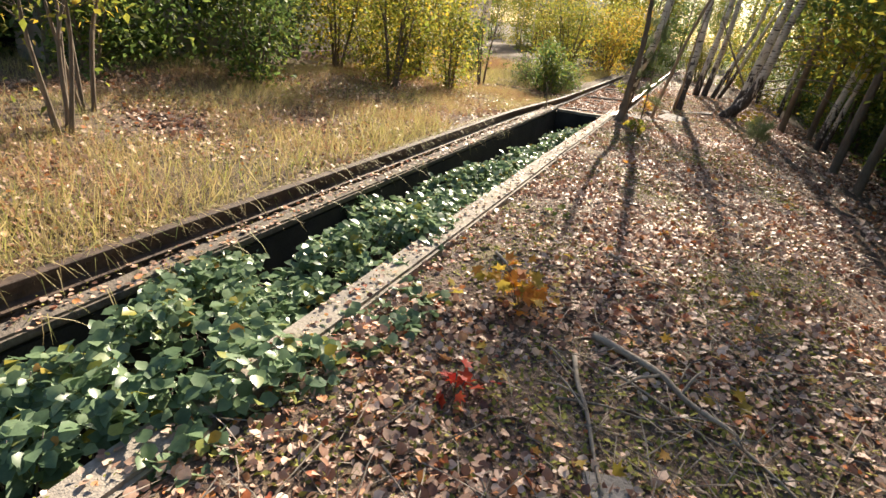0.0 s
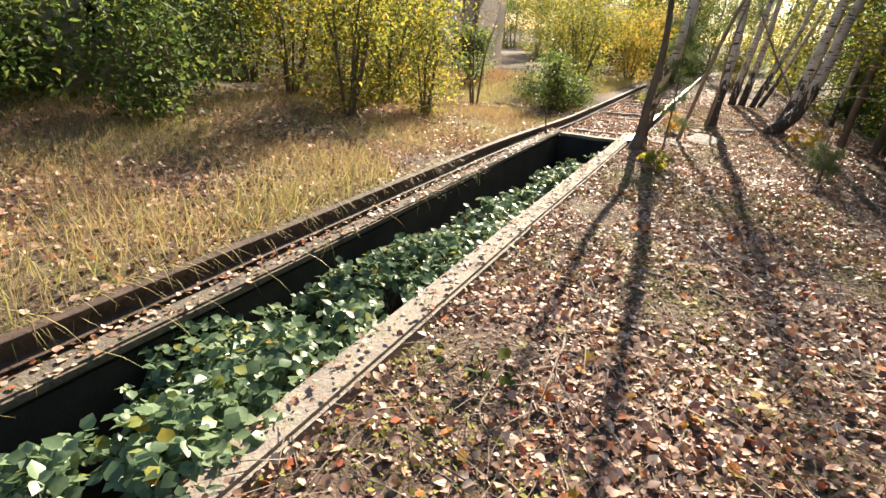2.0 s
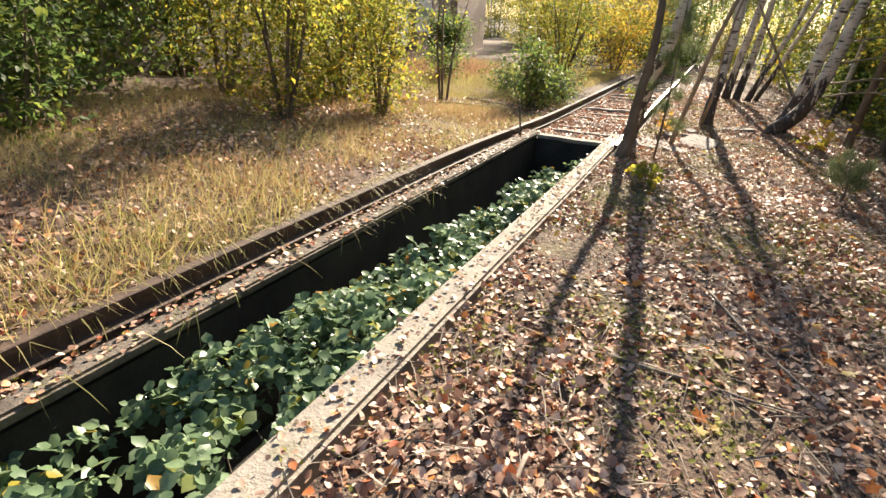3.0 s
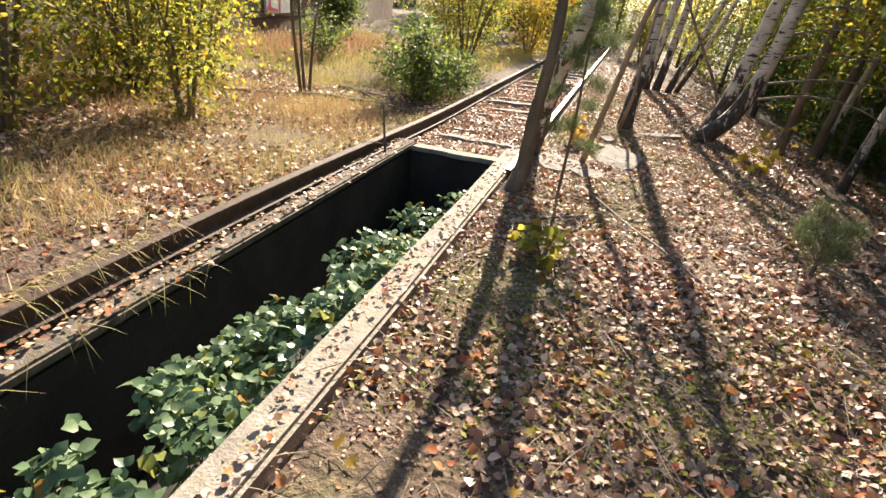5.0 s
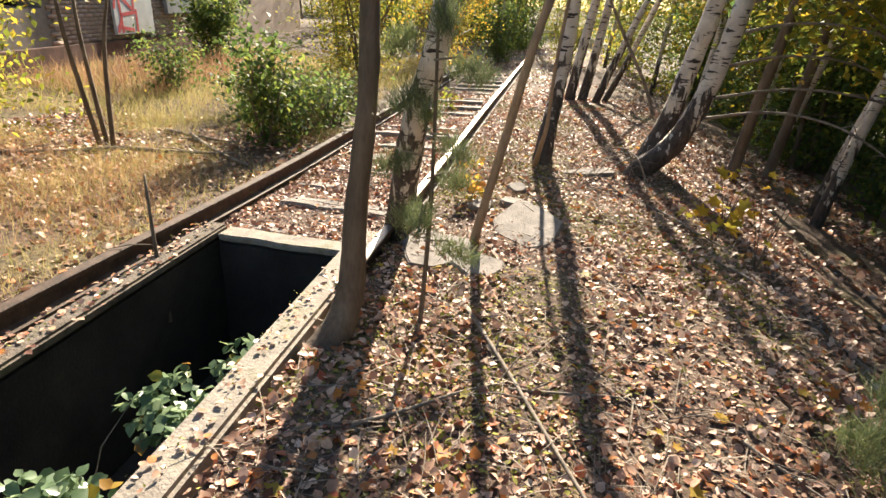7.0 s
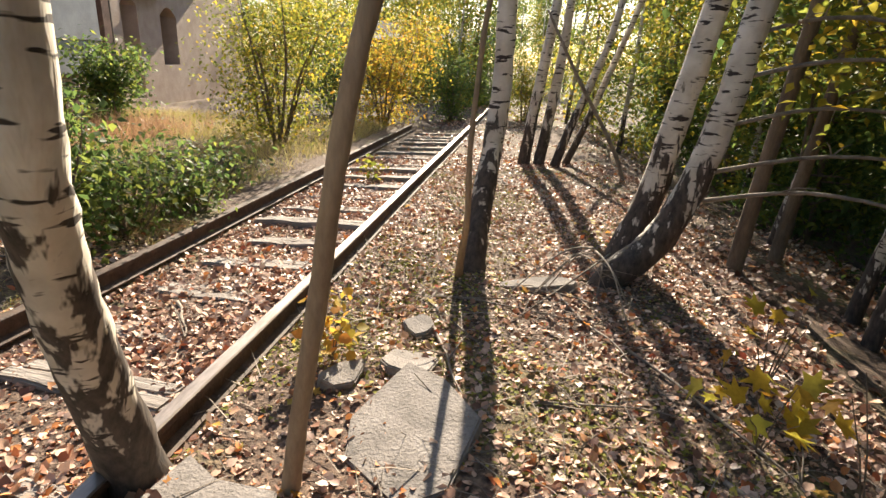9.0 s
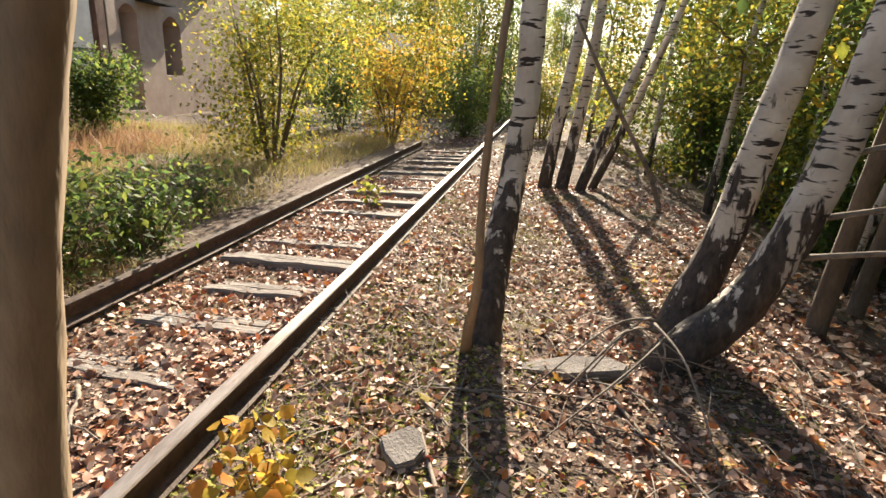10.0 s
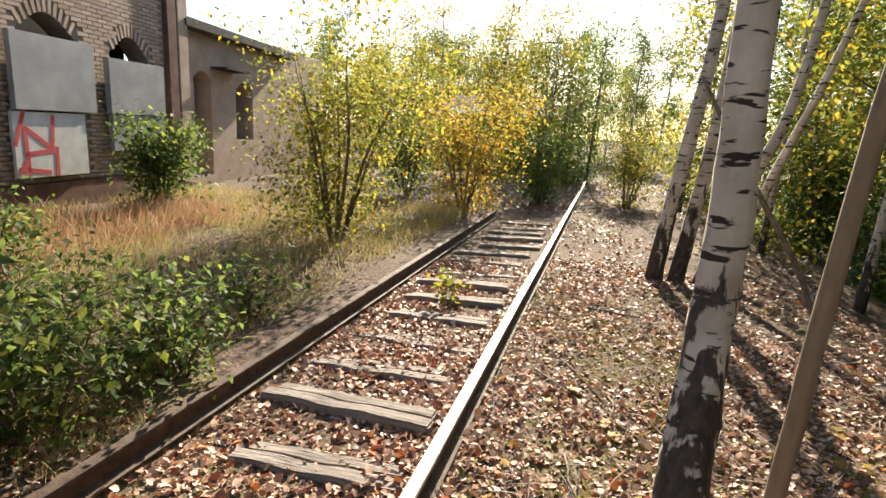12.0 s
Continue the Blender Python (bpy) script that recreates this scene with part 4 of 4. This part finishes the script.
bpart("pilaster", 2.70, 3.02, -0.6, 5.4, -0.4, 0.12, M["redbrick"], BLD, "dark brick pilaster")
bpart("downpipe", 3.04, 3.12, -0.4, 5.3, 0.02, 0.10, M["dark"], BLD, "black downpipe", 0.03)
bpart("pilaster", 3.14, 3.50, -0.6, 5.4, -0.4, 0.08, M["brick"], BLD, "brick pilaster")
w2 = arch_wall(3.5, 9.5, -0.6, 3.55, [(4.15, 4.95, 0.0, 2.45, 0.2), (6.2, 7.2, 0.9, 2.3, 0.25)], -0.9, -0.25, M["brick"], "lower buff brick side wing")
# same painted-in room shade behind the side wing's openings
bpart("interior", 3.6, 9.4, -0.6, 3.4, -1.3, -1.1, M["dark"], BLD, "near-black panel standing for the room's shade behind the windows")
bpart("eave_board", 3.4, 9.7, 3.55, 3.72, -1.6, 0.12, M["roof"], BLD, "dark tarred eaves board")
bpart("roof", 3.4, 9.7, 3.74, 3.85, -5.0, -0.2, M["roof"], BLD, "dark flat roof")
bpart("roof", -16.2, 3.6, 5.4, 5.6, -7.0, 0.3, M["roof"], BLD, "dark flat roof")
bpart("wall", -16, 9.5, -0.6, 5.3, -7.0, -6.6, M["brick"], BLD, "brick back wall")
bpart("wall", 9.52, 14.0, -0.6, 4.0, -3.4, -0.6, M["brick"], BLD, "taller brick gable wing")
bpart("door", 4.17, 4.93, 0.0, 2.4, -0.75, -0.70, M["sheet"], BLD, "grey boarded door")
bpart("bracket", 4.9, 6.1, 2.75, 2.80, -0.24, 0.25, M["dark"], BLD, "dark awning rail")
s1 = bpart("window_sheet", -1.30, 0.38, 1.46, 2.66, 0.10, 0.20, M["sheet"], BLD, "grey steel sheet over the window", 0.008)
bpart("window_sheet", 0.72, 2.34, 1.47, 2.50, 0.10, 0.22, M["sheet"], BLD, "grey steel sheet over the window", 0.008)
bpart("window_sheet", 0.76, 2.30, 0.75, 1.45, 0.09, 0.19, M["sheet"], BLD, "grey steel sheet over the window", 0.008)
gb = bpart("graffiti_board", -1.36, 0.12, 0.37, 1.43, 0.10, 0.16, M["white"], BLD, "white board with red spray-painted strokes", 0.006)
for x, z, ln, a in ((-0.62, 0.28, 0.62, 70), (-0.52, -0.10, 0.8, 92), (-0.30, 0.12, 0.55, -35), (0.0, 0.22, 0.55, 84), (0.05, -0.28, 0.5, 88), (-0.25, -0.12, 0.62, 5), (-0.38, -0.42, 0.6, -8), (-0.58, -0.32, 0.4, 60)):
    box("paint_stroke", (ln, 0.006, 0.075), M["red"], gb, (x, -0.032, z), (0, -a, 0), 0.002)
for x in (-13.4, -10.4, -7.4, -4.4):
    bpart("window_frame", x + 0.55, x + 0.63, 0.9, 2.95, -0.35, -0.28, M["white"], BLD, "weathered white window bar")
    bpart("window_frame", x, x + 1.2, 1.75, 1.82, -0.35, -0.28, M["white"], BLD, "weathered white window bar")


def brick_rows():
    me = bpy.data.meshes.new("brick")
    bm = bmesh.new()
    bmesh.ops.create_cube(bm, size=1.0)
    for v in bm.verts:
        v.co = Vector((v.co.x * 0.238, v.co.y * 0.03, v.co.z * 0.064))
    bm.to_mesh(me)
    bm.free()
    me.materials.append(M["brick"])
    near, rest = 0, []
    for j in range(62):
        z = 0.30 + j * 0.077
        x = -3.0 + (0.125 if j % 2 else 0)
        while x < 2.6:
            hit = any(l - 0.12 < x < r + 0.12 and s - 0.03 < z < sp + 0.24 + rise * math.sin(math.pi * min(1, max(0, (x - l) / (r - l)))) for l, r, s, sp, rise in OPEN)
            if not hit and x + 0.12 < 2.69:
                if near < 290 and 2.0 < z < 4.0 and x > -1.6:
                    put("brick", me, w1, "", pose(x, -0.012 - R.uniform(0, 0.004), z))
                    near += 1
                else:
                    rest.append((x, -0.012 - R.uniform(0, 0.004), z))
            x += 0.25
    cube = (np.array([(sx * 0.119, sy * 0.015, sz * 0.032) for sx in (-1, 1) for sy in (-1, 1) for sz in (-1, 1)]), [(0, 1, 3, 2), (4, 6, 7, 5), (0, 4, 5, 1), (2, 3, 7, 6), (0, 2, 6, 4), (1, 5, 7, 3)])
    q = np.array(rest)
    zz = np.zeros(len(q))
    b = put("brickwork", scatter("brickwork", cube, q, zz, zz, zz, np.ones(len(q)), M["brick"]), w1)
    b["kind"] = "stuff"
    for l, r, s, sp, rise in OPEN[4:]:
        for i in range(11):
            u = (i + 0.5) / 11
            put("arch_brick", me, w1, "", pose(l + (r - l) * u, -0.014, sp + rise * math.sin(math.pi * u) + 0.13, 0, 90 - 35 * (u - 0.5) * -2, 0))


brick_rows()

# ---- shed at the end of the track ----
SHED = thing("brick_shed", -6.0, 40.0, -0.3, "low dark shed with a sagging tarred roof among trees", "building")
box("wall", (8.4, 5.0, 2.7), M["redbrick"], SHED, (0.4, 2.5, 1.35), (0, 0, 0), 0.02)
bm = bmesh.new()
vs = [bm.verts.new(c) for c in ((-4.2, -0.4, 2.7), (5.0, -0.4, 2.55), (5.0, 5.4, 2.75), (-4.2, 5.4, 2.75), (-4.2, 2.5, 3.9), (5.0, 2.5, 3.3))]
for q in ((0, 1, 5, 4), (2, 3, 4, 5), (0, 4, 3), (1, 2, 5), (0, 3, 2, 1)):
    bm.faces.new([vs[i] for i in q])
me = bpy.data.meshes.new("roof")
bm.to_mesh(me)
bm.free()
me.materials.append(M["roof"])
put("roof", me, SHED, "dark tarred roof")
